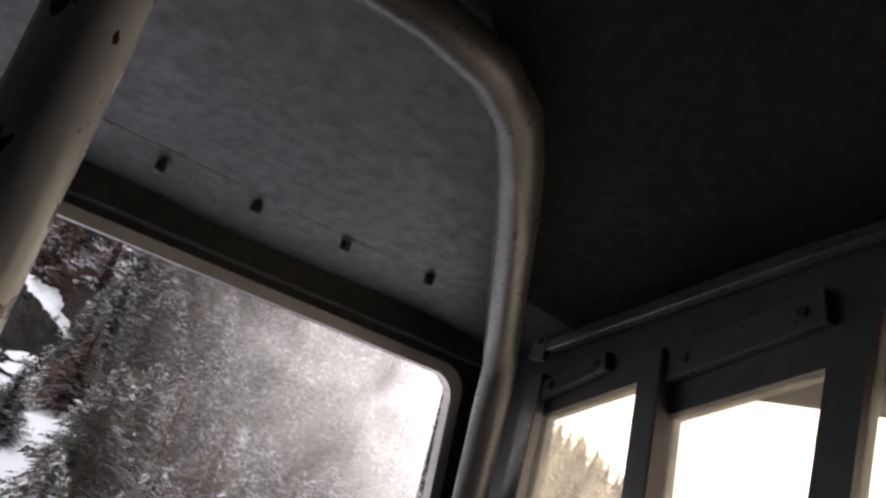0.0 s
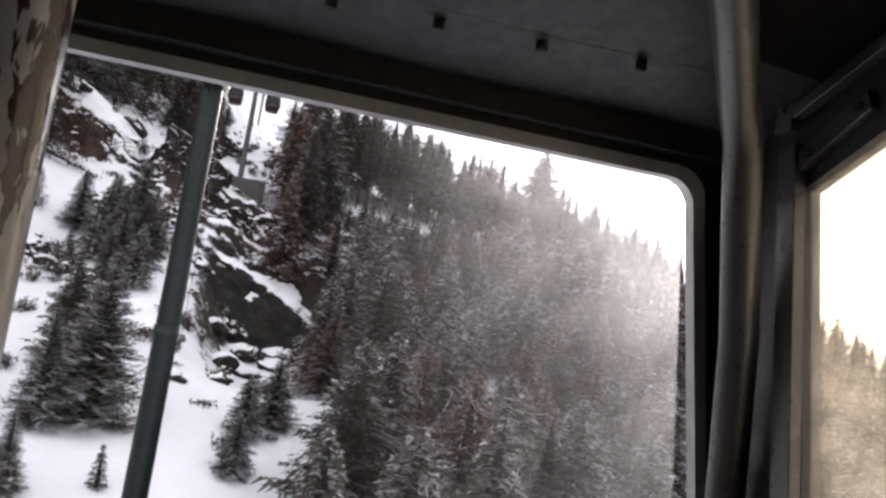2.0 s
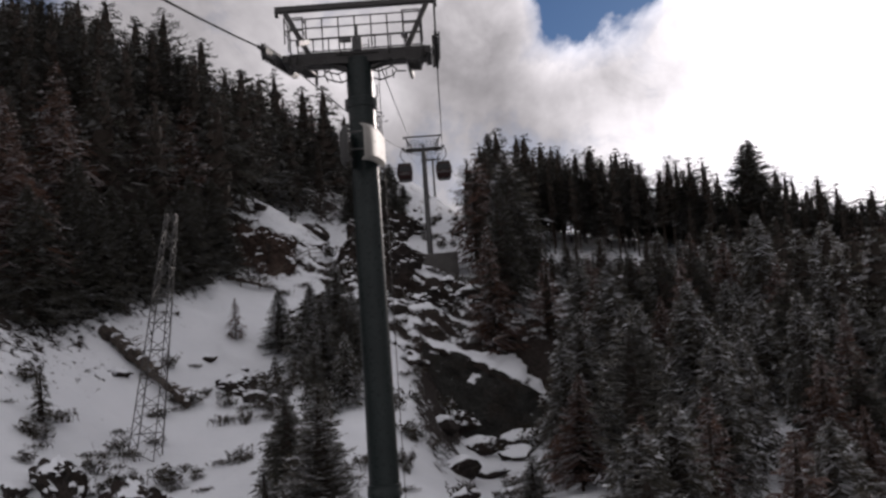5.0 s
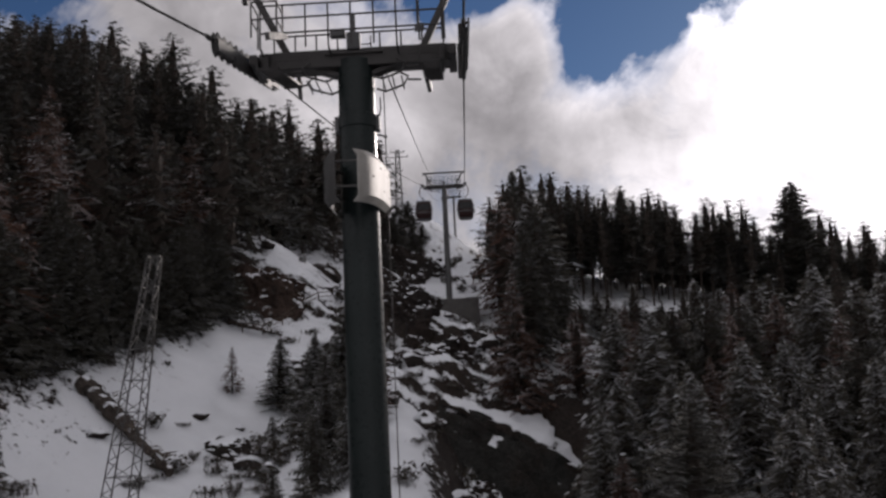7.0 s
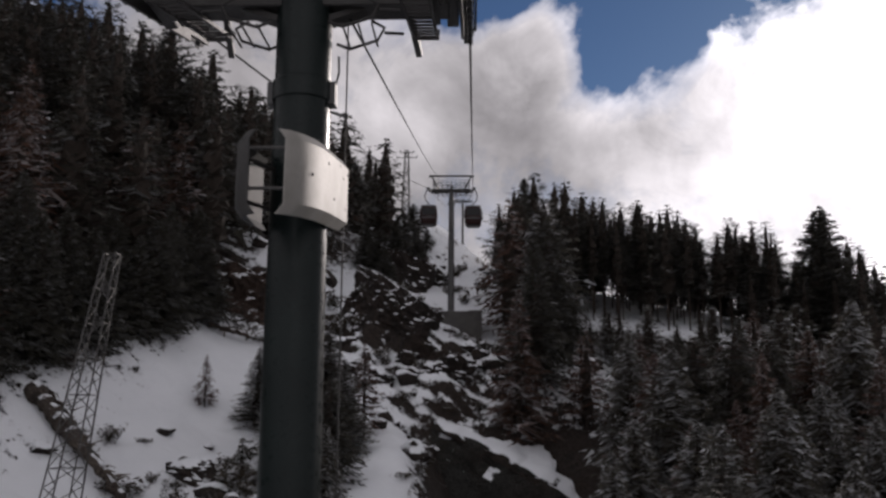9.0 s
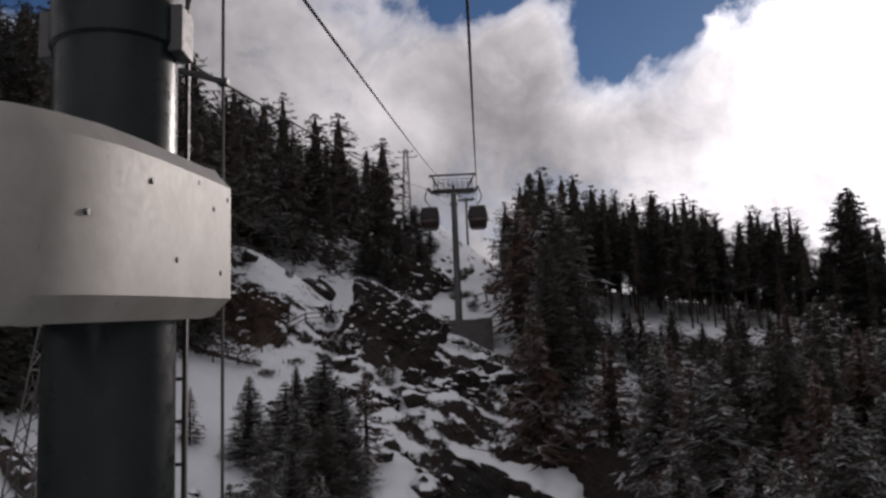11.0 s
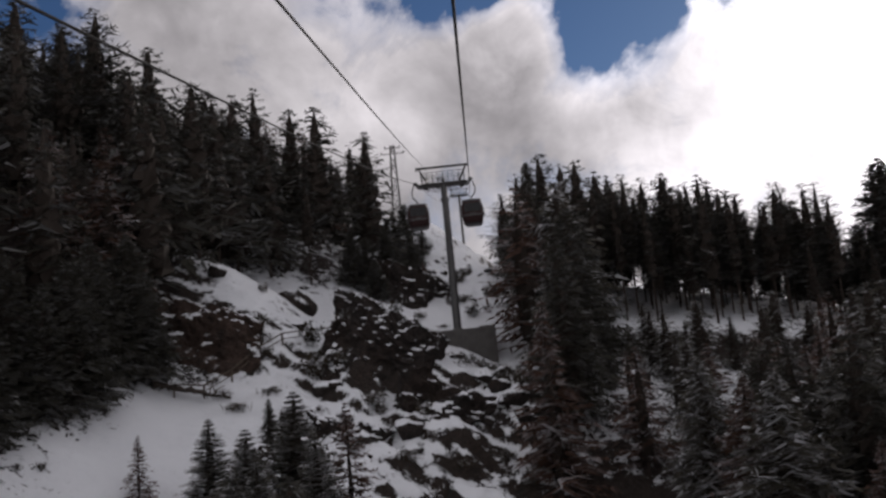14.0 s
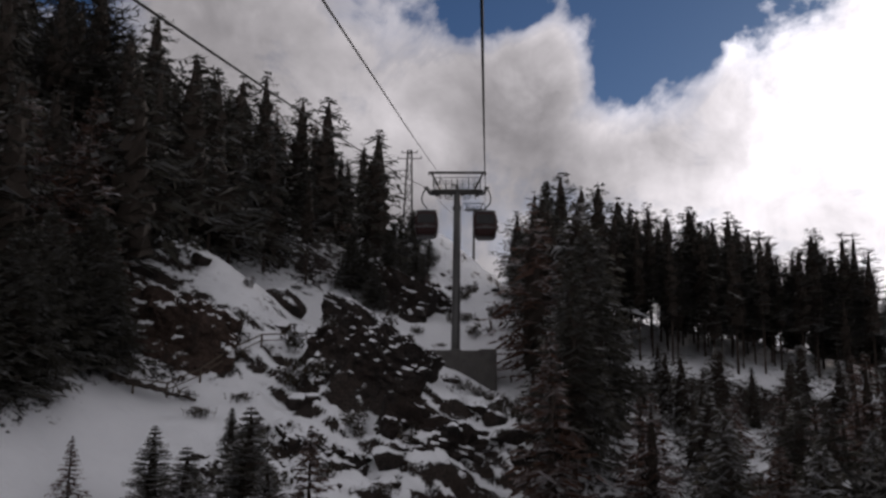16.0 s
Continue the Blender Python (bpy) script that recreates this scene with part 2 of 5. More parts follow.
M_SHIELD = painted("dull_white_sheet_metal", (0.26, 0.252, 0.235), (0.18, 0.172, 0.153), 0.55, 0.15, 2.2, 0.70, (0.16, 0.13, 0.10), 0.02)
M_CONCRETE = painted("old_concrete", (0.070, 0.067, 0.063), (0.042, 0.040, 0.038), 0.9, 0.0, 1.2)
M_CABIN_RED = painted("dark_red_cabin_paint", (0.028, 0.012, 0.012), (0.02, 0.011, 0.011), 0.5, 0.0, 2.0)
M_CABIN_DARK = painted("dark_cabin_trim", (0.03, 0.03, 0.032), (0.05, 0.05, 0.05), 0.5, 0.0, 3.0)
M_TINT = painted("dark_tinted_pane", (0.014, 0.015, 0.016), (0.02, 0.02, 0.021), 0.25, 0.0, 2.0)
for _m in (M_CABIN_RED, M_TINT):
    _m.node_tree.nodes["Principled BSDF"].inputs["Specular IOR Level"].default_value = 0.15
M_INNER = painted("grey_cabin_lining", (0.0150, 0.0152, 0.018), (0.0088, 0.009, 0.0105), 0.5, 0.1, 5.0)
# near-black copy of the lining: ceiling shade put into the colour
M_SHADE_LINING = painted("cabin_lining_shade", (0.0045, 0.0045, 0.005), (0.003, 0.003, 0.003), 0.7, 0.0, 5.0)
M_SHADE_LINING.node_tree.nodes["Principled BSDF"].inputs["Specular IOR Level"].default_value = 0.1
M_TUBE_GREY = painted("grey_tube_paint", (0.09, 0.09, 0.092), (0.055, 0.055, 0.057), 0.35, 0.3, 7.0)
M_TUBE_WHITE = painted("chipped_white_tube_paint", (0.57, 0.59, 0.62), (0.47, 0.49, 0.52), 0.20, 0.0, 6.0, 0.575, (0.05, 0.03, 0.03))
M_FRAME = painted("pale_window_trim", (0.40, 0.395, 0.40), (0.26, 0.255, 0.26), 0.45, 0.2, 9.0)
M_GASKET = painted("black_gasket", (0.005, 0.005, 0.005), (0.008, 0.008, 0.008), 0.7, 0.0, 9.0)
M_SCREW = painted("dark_screw", (0.05, 0.045, 0.045), (0.03, 0.028, 0.027), 0.5, 0.6, 20.0)
M_WOOD = bark("weathered_timber", (0.05, 0.04, 0.032), (0.12, 0.10, 0.08))

M_PANE, pt, pb = material("scratched_amber_acrylic", 0.3)
pt.nodes.remove(pb)
clear = pt.nodes.new("ShaderNodeBsdfTransparent")
clear.inputs[0].default_value = (1.0, 0.92, 0.77, 1)
haze = pt.nodes.new("ShaderNodeBsdfTranslucent")
haze.inputs[0].default_value = (0.9, 0.82, 0.68, 1)
gloss = pt.nodes.new("ShaderNodeBsdfGlossy")
gloss.inputs["Roughness"].default_value = 0.08
m1, m2 = pt.nodes.new("ShaderNodeMixShader"), pt.nodes.new("ShaderNodeMixShader")
pg = pt.nodes.new("ShaderNodeTexCoord").outputs["Object"]
pt.links.new(ramp(pt, noise_tex(pt, pg, 14, 6, 0.7), [(0.4, 0.08), (0.7, 0.20)]), m1.inputs[0])
pt.links.new(clear.outputs[0], m1.inputs[1])
pt.links.new(haze.outputs[0], m1.inputs[2])
m2.inputs[0].default_value = 0.04
pt.links.new(m1.outputs[0], m2.inputs[1])
pt.links.new(gloss.outputs[0], m2.inputs[2])
pt.links.new(m2.outputs[0], pt.nodes["Material Output"].inputs["Surface"])

M_MAST_GREY = painted("grey_mast_paint", (0.060, 0.060, 0.060), (0.042, 0.042, 0.042), 0.45, 0.3, 0.9)

# scratched front pane: sun glare painted as haze, growing to the right and top
M_FRONT, ft, fb = material("scratched_glare_acrylic", 0.3)
ft.nodes.remove(fb)
f_clear = ft.nodes.new("ShaderNodeBsdfTransparent")
f_clear.inputs[0].default_value = (0.97, 0.97, 0.97, 1)
f_haze = ft.nodes.new("ShaderNodeBsdfTranslucent")
f_haze.inputs[0].default_value = (0.92, 0.91, 0.9, 1)
f_mix = ft.nodes.new("ShaderNodeMixShader")
fo = ft.nodes.new("ShaderNodeTexCoord").outputs["Object"]
fx = ft.nodes.new("ShaderNodeSeparateXYZ")
ft.links.new(fo, fx.inputs[0])
grow = ramp(ft, fx.outputs[0], [(0.06, 0.0), (0.2, 0.012), (0.35, 0.038), (0.52, 0.07), (0.67, 0.18)])
smear_glare = ramp(ft, noise_tex(ft, fo, 5.0, 7, 0.65, 1.2), [(0.3, 0.45), (0.7, 1.2)])
smear_glare = maths(ft, "MULTIPLY", smear_glare, ramp(ft, fx.outputs[2], [(0.0, 0.25), (0.2, 0.6), (0.45, 2.6)]))
ft.links.new(maths(ft, "MULTIPLY", grow, smear_glare), f_mix.inputs[0])
ft.links.new(f_clear.outputs[0], f_mix.inputs[1])
ft.links.new(f_haze.outputs[0], f_mix.inputs[2])
ft.links.new(f_mix.outputs[0], ft.nodes["Material Output"].inputs["Surface"])
M_SCRATCH, st_, sb_ = material("white_scratch", 0.5)
sb_.inputs["Base Color"].default_value = (0.8, 0.8, 0.8, 1)
sb_.inputs["Subsurface Weight"].default_value = 0.0
sb_.inputs["Transmission Weight"].default_value = 0.0

# ---- mesh building ----


class Mesh:
    """Collects faces of simple closed solids, which become one mesh."""

    def __init__(self):
        self.v, self.f = [], []

    def add(self, verts, faces):
        n = len(self.v)
        self.v += [tuple(p) for p in verts]
        self.f += [tuple(i + n for i in f) for f in faces]
        return self

    def box(self, c, size, m=None, ch=0.15):
        """A box with chamfered edges; ch: the chamfer as a part of its smallest half side."""
        h = [s / 2 for s in size]
        k = min(h) * ch
        vs, ids = [], {}
        for sx in (-1, 1):
            for sy in (-1, 1):
                for sz in (-1, 1):
                    s = (sx, sy, sz)
                    for ax in range(3):
                        p = [s[i] * (h[i] if i == ax else h[i] - k) for i in range(3)]
                        ids[s, ax] = len(vs)
                        vs.append(Vector(p))
        fs = []
        for ax in range(3):
            a, b = (ax + 1) % 3, (ax + 2) % 3
            for sg in (-1, 1):
                ring = []
                for u, w in ((-1, -1), (1, -1), (1, 1), (-1, 1)):
                    s = [0, 0, 0]
                    s[ax], s[a], s[b] = sg, u, w
                    ring.append(ids[tuple(s), ax])
                fs.append(ring if sg > 0 else ring[::-1])
            for u in (-1, 1):
                for w in (-1, 1):
                    s0, s1 = [0, 0, 0], [0, 0, 0]
                    s0[ax], s1[ax] = -1, 1
                    s0[a] = s1[a] = u
                    s0[b] = s1[b] = w
                    q = [ids[tuple(s0), a], ids[tuple(s1), a], ids[tuple(s1), b], ids[tuple(s0), b]]
                    fs.append(q if u * w > 0 else q[::-1])
        for sx in (-1, 1):
            for sy in (-1, 1):
                for sz in (-1, 1):
                    s = (sx, sy, sz)
                    t = [ids[s, 0], ids[s, 1], ids[s, 2]]
                    fs.append(t if sx * sy * sz > 0 else t[::-1])
        m = m or Matrix.Identity(4)
        return self.add([m @ p + Vector(c) if m.translation.length == 0 else m @ (p + Vector(c)) for p in vs], fs)

    def tube(self, path, r, n=8, cap=True):
        """A round bar along a path; r: one radius or one a point."""
        pts = [Vector(p) for p in path]
        rs = [r] * len(pts) if isinstance(r, (int, float)) else list(r)
        vs, fs, u = [], [], None
        for i, p in enumerate(pts):
            d = (pts[min(i + 1, len(pts) - 1)] - pts[max(i - 1, 0)]).normalized()
            if u is None:
                u = d.orthogonal().normalized()
            else:
                u = (u - d * u.dot(d)).normalized()
            w = d.cross(u)
            for k in range(n):
                a = 2 * math.pi * k / n
                vs.append(p + (u * math.cos(a) + w * math.sin(a)) * rs[i])
        for i in range(len(pts) - 1):
            for k in range(n):
                a, b = i * n + k, i * n + (k + 1) % n
                fs.append((a, b, b + n, a + n))
        if cap:
            fs.append(tuple(range(n))[::-1])
            fs.append(tuple(range((len(pts) - 1) * n, len(pts) * n)))
        return self.add(vs, fs)

    def bar(self, a, b, w, h=None, ch=0.15):
        """A square bar from a to b, w wide across and h deep."""
        a, b = Vector(a), Vector(b)
        d = b - a
        q = d.to_track_quat("Y", "Z").to_matrix().to_4x4()
        q.translation = (a + b) / 2
        h = h or w
        tmp = Mesh()
        tmp.box((0, 0, 0), (w, d.length, h), None, ch)
        return self.add([q @ Vector(p) for p in tmp.v], tmp.f)

    def sheet(self, outline, holes, p0, ux, uy, thick):
        """A wall plate with holes: outline and holes in plate coordinates; thickness goes along -(ux x uy)."""
        bm = bmesh.new()
        nrm = Vector(ux).cross(Vector(uy)).normalized()
        edges = []
        for loop in [outline] + list(holes):
            vs = [bm.verts.new(Vector(p0) + Vector(ux) * a + Vector(uy) * b) for a, b in loop]
            edges += [bm.edges.new((vs[i], vs[(i + 1) % len(vs)])) for i in range(len(vs))]
        bmesh.ops.triangle_fill(bm, edges=edges, use_beauty=True, normal=nrm)
        geom = bmesh.ops.extrude_face_region(bm, geom=bm.faces[:])["geom"]
        bmesh.ops.translate(bm, verts=[g for g in geom if isinstance(g, bmesh.types.BMVert)], vec=nrm * -thick)
        bmesh.ops.recalc_face_normals(bm, faces=bm.faces[:])
        bm.verts.index_update()
        self.add([v.co.copy() for v in bm.verts], [[v.index for v in f.verts] for f in bm.faces])
        bm.free()
        return self

    def data(self, name, mat, smooth=0.0):
        me = bpy.data.meshes.new(name)
        me.from_pydata(self.v, [], self.f)
        if mat:
            me.materials.append(mat)
        if smooth:
            me.polygons.foreach_set("use_smooth", [True] * len(me.polygons))
            me.set_sharp_from_angle(angle=radians(smooth))
        me.update()
        return me


def part(name, mesh, mat, parent=None, label="", smooth=0.0):
    """Links a Mesh (or mesh data) as one object under a thing or a part."""
    me = mesh.data(name, mat, smooth) if isinstance(mesh, Mesh) else mesh
    ob = new(name, me)
    if parent is not None:
        ob.parent = parent
    if label:
        tagged(ob, label)
    return ob


def thing(name, label, category, group="", at=(0, 0, 0)):
    ob = new(name)
    ob.location = at
    ob.empty_display_size = 0.2
    return tagged(ob, label, category, group)


def rounded(x0, y0, x1, y1, r, n=5):
    out = []
    for cx, cy, a0 in ((x1 - r, y0 + r, -90), (x1 - r, y1 - r, 0), (x0 + r, y1 - r, 90), (x0 + r, y0 + r, 180)):
        for k in range(n + 1):
            a = radians(a0 + 90 * k / n)
            out.append((cx + r * math.cos(a), cy + r * math.sin(a)))
    return out


# ---- the mountainside ----


def sig(v):
    return 1 / (1 + math.exp(-max(min(v, 40), -40)))


def soft(v, k=3.0):
    return k * math.log1p(math.exp(min(v / k, 40))) if v / k < 40 else v


def gauss(x, y, cx, cy, rx, ry):
    return math.exp(-(((x - cx) / rx) ** 2 + ((y - cy) / ry) ** 2))


def rockiness(x, y):
    """How craggy the ground is, 0 to 1."""
    cliff = sig((y - 61 - 2.0 * math.sin(x * 0.45)) / 1.2) * sig((84 - y) / 2.0) * sig((x + 12.2 + 1.4 * math.sin(y * 0.5)) / 0.9) * sig((6.5 - x) / 1.4)
    cliff *= 1 - 0.8 * gauss(x, y, 4, 65.5, 6, 2.2)
    brow = sig((y - 73.5) / 0.8) * sig((82.5 - y) / 1.2) * sig((x + 24.5) / 1.0) * sig((-14.0 - x) / 1.2)
    k = cliff + 0.45 * brow + 0.7 * gauss(x, y, 2, 128, 10, 24) + 0.5 * gauss(x, y, -23, 84, 3.5, 4)
    return min(1.0, k + 0.7 * gauss(x, y, 3, 50, 7, 7) + 0.5 * gauss(x, y, 28, 72, 16, 12))


def ground(x, y, rough=True):
    z = -15 + 0.3 * y - 0.15 * soft(y - 146, 6) - 0.13 * soft(y - 262, 10) + 0.30 * soft(-y - 240, 30)
    # the wooded flank beyond the snowfield
    lx = -x - 20.5 - 0.02 * max(y - 70, 0)
    z += 0.74 * soft(lx, 2.5) - 0.60 * soft(lx - 40, 8)
    z += 11.0 * gauss(x, y, -35, 86, 13, 22) + 8.5 * gauss(x, y, -19, 113, 11, 12)
    # the crag under the second tower: a ramp that drops towards the line
    ramp_top = 5.4 - 0.55 * min(max(x + 8.6, 0), 8)
    z += ramp_top * sig((y - 75.6) / 0.7) * sig((x + 9.6) / 0.7) * sig((0.5 - x) / 1.2) * sig((85.5 - y) / 1.6)
    # the brow left of it, with a snow terrace on top
    z += 2.0 * sig((y - 77.0) / 0.7) * sig((x + 23.5) / 1.0) * sig((-14.6 - x) / 1.0) * sig((92 - y) / 3.0)
    z += 1.6 * gauss(x, y, -14, 80, 5, 6) + 3.4 * gauss(x, y, -19, 88, 8, 7.5)
    z += min(max(3.6 - 0.75 * x, -1.0), 8.5) * math.exp(-(((y - 141) / 13) ** 2)) * sig((x + 18) / 4) * sig((16 - x) / 3)
    z -= 2.6 * gauss(x, y, 4.5, 85, 3.6, 5.0) + 1.2 * gauss(x, y, -20, 73, 6, 3.5) + 2.2 * gauss(x, y, -12, 54, 6, 7)
    gully = 4 + 7 * min(max((y - 28) / 30, 0), 1)
    z -= gully * sig((y - 26) / 3) * sig((62.6 - y) / 1.6) * sig((x - 0.6) / 1.2) * sig((11.5 - x) / 2)
    z -= 5.5 * gauss(x, y, 4, 63, 9, 6) + 2.6 * gauss(x, y, -18, 36, 9, 14)
    # the other flank falls away and levels off
    side = sig((x - 20) / 6)
    z -= 3.6 * sig((x - 14) / 6) * (1 - 0.6 * sig((y - 118) / 8))
    z -= side * (0.33 * soft(y - 118, 4) + 0.27 * soft(x - 33, 6))
    # a bench with a forest road across the far flank
    z -= 3.0 * sig((96.5 - y) / 1.2) * sig((x - 13) / 3) * sig((y - 60) / 6)
    if rough:
        k = rockiness(x, y)
        p = Vector((x * 0.16, y * 0.16, 3.1))
        z += 0.7 * noise.fractal(p * 0.35, 1.0, 2.0, 3)
        z += 0.16 * noise.fractal(p * 2.2, 1.0, 2.0, 3)
        if k > 0.03:
            wob = noise.fractal(p * 0.9 + Vector((7, 1, 2)), 1.0, 2.0, 3)
            # ledges that dip towards the line: sloping treads and steep risers
            step = 1.5
            q = (z + 0.5 * x + 1.8 * wob) / step
            fr = q - math.floor(q)
            z += k * 0.62 * step * (sig((fr - 0.5) / 0.10) - fr)
            # broken relief drawn out along the ledges
            along, across = 0.82 * x - 0.57 * y, 0.57 * x + 0.82 * y
            g = Vector((along * 0.09, across * 0.30, 1.7))
            z += k * 1.0 * (noise.ridged_multi_fractal(g, 1.0, 2.1, 5, 1.0, 2.0) - 1.0)
            z += k * 0.45 * noise.fractal(g * 3.2, 1.0, 2.0, 4)
            z += k * 0.5 * (noise.ridged_multi_fractal(p * 1.9, 1.0, 2.1, 3, 1.0, 2.0) - 1.0)
    return z


def axis(lo, hi, fine_lo, fine_hi, step, grow=1.14):
    out, s, v = [], step, fine_lo
    while v > lo:
        s *= grow
        v -= s
        out.insert(0, max(v, lo))
    v = fine_lo
    while v < fine_hi:
        out.append(v)
        v += step
    s = step
    while v < hi:
        out.append(v)
        s *= grow
        v += s
    return out + [hi]


gx = axis(-2500, 2500, -26, 9, 0.25, 1.065)
gy = axis(-2500, 3000, 54, 92, 0.25, 1.045)
gv = [(x, y, ground(x, y)) for y in gy for x in gx]
nx = len(gx)
gf = [(j * nx + i, j * nx + i + 1, (j + 1) * nx + i + 1, (j + 1) * nx + i) for j in range(len(gy) - 1) for i in range(nx - 1)]
gm = bpy.data.meshes.new("ground")
gm.from_pydata(gv, [], gf)
gm.materials.append(M_GROUND)
gm.polygons.foreach_set("use_smooth", [True] * len(gm.polygons))


def woodland(x, y):
    """How much forest floor shows, 0 to 1."""
    right = sig((x - 7 - 3 * math.sin(y * 0.13)) / 1.5)
    left = sig((-28.6 + 0.22 * min(max(y - 39, -5), 28) - x) / 1.2)
    back = sig((y - 104) / 3) * sig((abs(x + 1) - 8) / 2)
    road = sig((x - 12) / 1.5) * sig((y - 97.6) / 0.5) * sig((100.2 - y) / 0.5)
    return max(right * (1 - road), left, back * (1 - road))


bare = gm.attributes.new("bare", "FLOAT", "POINT")
bare.data.foreach_set("value", [0.26 * woodland(x, y) + 0.04 * rockiness(x, y) for x, y, z in gv])
gm.update()
terrain = tagged(new("ground", gm), "steep snow-covered mountainside with dark rock showing through", "ground", kind="structure")

# ---- lift towers ----
GAUGE = 2.45


def sheave_train(parent, side, n, span):
    """A row of rubber-lined wheels under the rope, hung on rocker beams."""
    x = side * GAUGE
    tr = part("sheave_train", Mesh().bar((x - side * 0.08, -span / 2, -0.24), (x - side * 0.08, span / 2, -0.24), 0.06, 0.26).bar((x - side * 0.12, -span * 0.3, -0.4), (x - side * 0.12, span * 0.3, -0.4), 0.05, 0.22), M_STEEL, parent)
    for k in range(n):
        y = -span / 2 + span * (k + 0.5) / n
        wheel = Mesh().tube([(x - 0.05, y, -0.2), (x - 0.04, y, -0.2), (x - 0.03, y, -0.2), (x + 0.03, y, -0.2), (x + 0.04, y, -0.2), (x + 0.05, y, -0.2)], [0.24, 0.25, 0.22, 0.22, 0.25, 0.24], 16)
        part("sheave", wheel, M_RUBBER, tr)
    for k in range(n // 2):
        y = -span / 2 + span * (2 * k + 1) / n
        part("rocker", Mesh().bar((x + side * 0.065, y - 0.3, -0.2), (x + side * 0.065, y + 0.3, -0.2), 0.02, 0.11), M_STEEL, tr)
    part("rope_catcher", Mesh().bar((x + side * 0.10, -span / 2 - 0.1, -0.08), (x + side * 0.10, span / 2 + 0.1, -0.08), 0.04, 0.1).bar((x + side * 0.10, -span / 2, -0.08), (x - side * 0.1, -span / 2, -0.25), 0.04).bar((x + side * 0.10, span / 2, -0.08), (x - side * 0.1, span / 2, -0.25), 0.04), M_STEEL, tr)
    return tr


def rails(name, parent, pts, heights, r=0.022):
    """A railing: its top rail, with the lower rails and the posts under it."""
    top = max(heights)
    ob = part(name, Mesh().tube([(a[0], a[1], a[2] + top) for a in pts], r, 6), M_STEEL, parent)
    for h in heights:
        if h != top:
            part("rail", Mesh().tube([(a[0], a[1], a[2] + h) for a in pts], r, 6), M_STEEL, ob)
    for a in pts:
        part("post", Mesh().tube([a, (a[0], a[1], a[2] + top)], r, 6), M_STEEL, ob)
    return ob


def tower(label, x, y, z_rope, z_foot, slope, train, wheels, r_top=0.40, r_foot=0.47, ring=None, paint=M_POLE):
    """A tubular mast with a cross arm, wheels for two ropes, walkways and a lifting frame. Origin at rope height."""
    t = thing("lift_tower", label, "lift tower", "lift towers", (x, y, z_rope))
    h = z_foot - z_rope
    shaft = Mesh()
    zs = [h, h + 0.25, h + 0.3]
    prof = [r_foot + 0.12, r_foot + 0.12, r_foot]
    if ring:
        k = ring - z_rope
        rk = r_foot + (r_top - r_foot) * (k - h) / (-0.9 - h)
        zs += [k - 0.2, k - 0.19, k - 0.02, k + 0.0, k + 0.15, k + 0.16]
        prof += [rk, rk + 0.055, rk + 0.055, rk + 0.04, rk + 0.04, rk - 0.01]
    zs += [-1.88, -1.86, -1.58, -1.56, -0.3]
    prof += [r_top, r_top + 0.03, r_top + 0.03, r_top, r_top]
    part("shaft", Mesh().tube([(0, 0, z) for z in zs], prof, 40), paint, t, "painted steel mast tube", 40)
    # cross arm
    arm = part("cross_arm", Mesh().box((0, 0, -0.26), (4.3, 0.55, 0.40), None, 0.08), M_STEEL, t, "weathered steel box-girder cross arm")
    for s in (-1, 1):
        part("flange", Mesh().bar((s * 1.0, -0.27, -0.2), (s * 2.1, -0.27, -0.2), 0.03, 0.14), M_STEEL, arm)
        part("gusset", Mesh().bar((s * 0.38, 0, -0.60), (s * 0.95, 0, -0.40), 0.3, 0.1), M_STEEL, arm)
        part("bearing", Mesh().box((s * 2.2, 0, -0.32), (0.18, 1.2, 0.24)), M_STEEL, arm)
        part("bearing_plate", Mesh().box((s * 1.95, 0, -0.3), (0.12, 0.9, 0.34)), M_STEEL, arm)
    part("cap_plate", Mesh().box((0, 0, -0.17), (1.3, 0.7, 0.05)), M_STEEL, arm)
    for s in (-1, 1):
        sheave_train(t, s, wheels, train).rotation_euler.x = slope
        # walkway under the wheels
        w = Mesh()
        xw = s * 1.72
        for k in range(13):
            w.bar((xw - 0.2, -1.5 + 0.25 * k, -0.52), (xw + 0.2, -1.5 + 0.25 * k, -0.52), 0.025, 0.04)
        for yy in (-1.85, 1.85):
            w.tube([(xw - 0.22, yy * 0.8, -0.3), (xw - 0.22, yy * 0.8, -0.56), (xw + 0.22, yy * 0.8, -0.56), (xw + 0.22, yy * 0.8, -0.4)], 0.022, 6)
        for e in (-1, 1):
            w.bar((xw + e * 0.2, -1.5, -0.52), (xw + e * 0.2, 1.5, -0.52), 0.035, 0.06)
        part("walkway", w, M_STEEL, t).rotation_euler.x = slope
        # hexagonal step frames near the mast
        st = Mesh()
        for yy in (-0.42, 0.42):
            st.tube([(s * 0.42, yy, -0.78), (s * 0.62, yy, -0.86), (s * 1.05, yy, -0.72), (s * 1.15, yy, -0.52), (s * 0.95, yy, -0.4)], 0.025, 6)
            st.tube([(s * 1.15, yy, -0.6), (s * 1.45, yy, -0.62)], 0.025, 6)
        for xx in (0.62, 0.85, 1.05):
            st.tube([(s * xx, -0.42, -0.82), (s * xx, 0.42, -0.82)], 0.018, 6)
        part("step_frame", st, M_STEEL, t)
        # diagonal strut beam seen below the arm
        for e in (-1, 1):
            part("strut", Mesh().bar((s * 1.45, e * 0.7, 0.15), (s * 1.6, e * 1.9, -0.35), 0.10, 0.16), M_LATTICE, t)
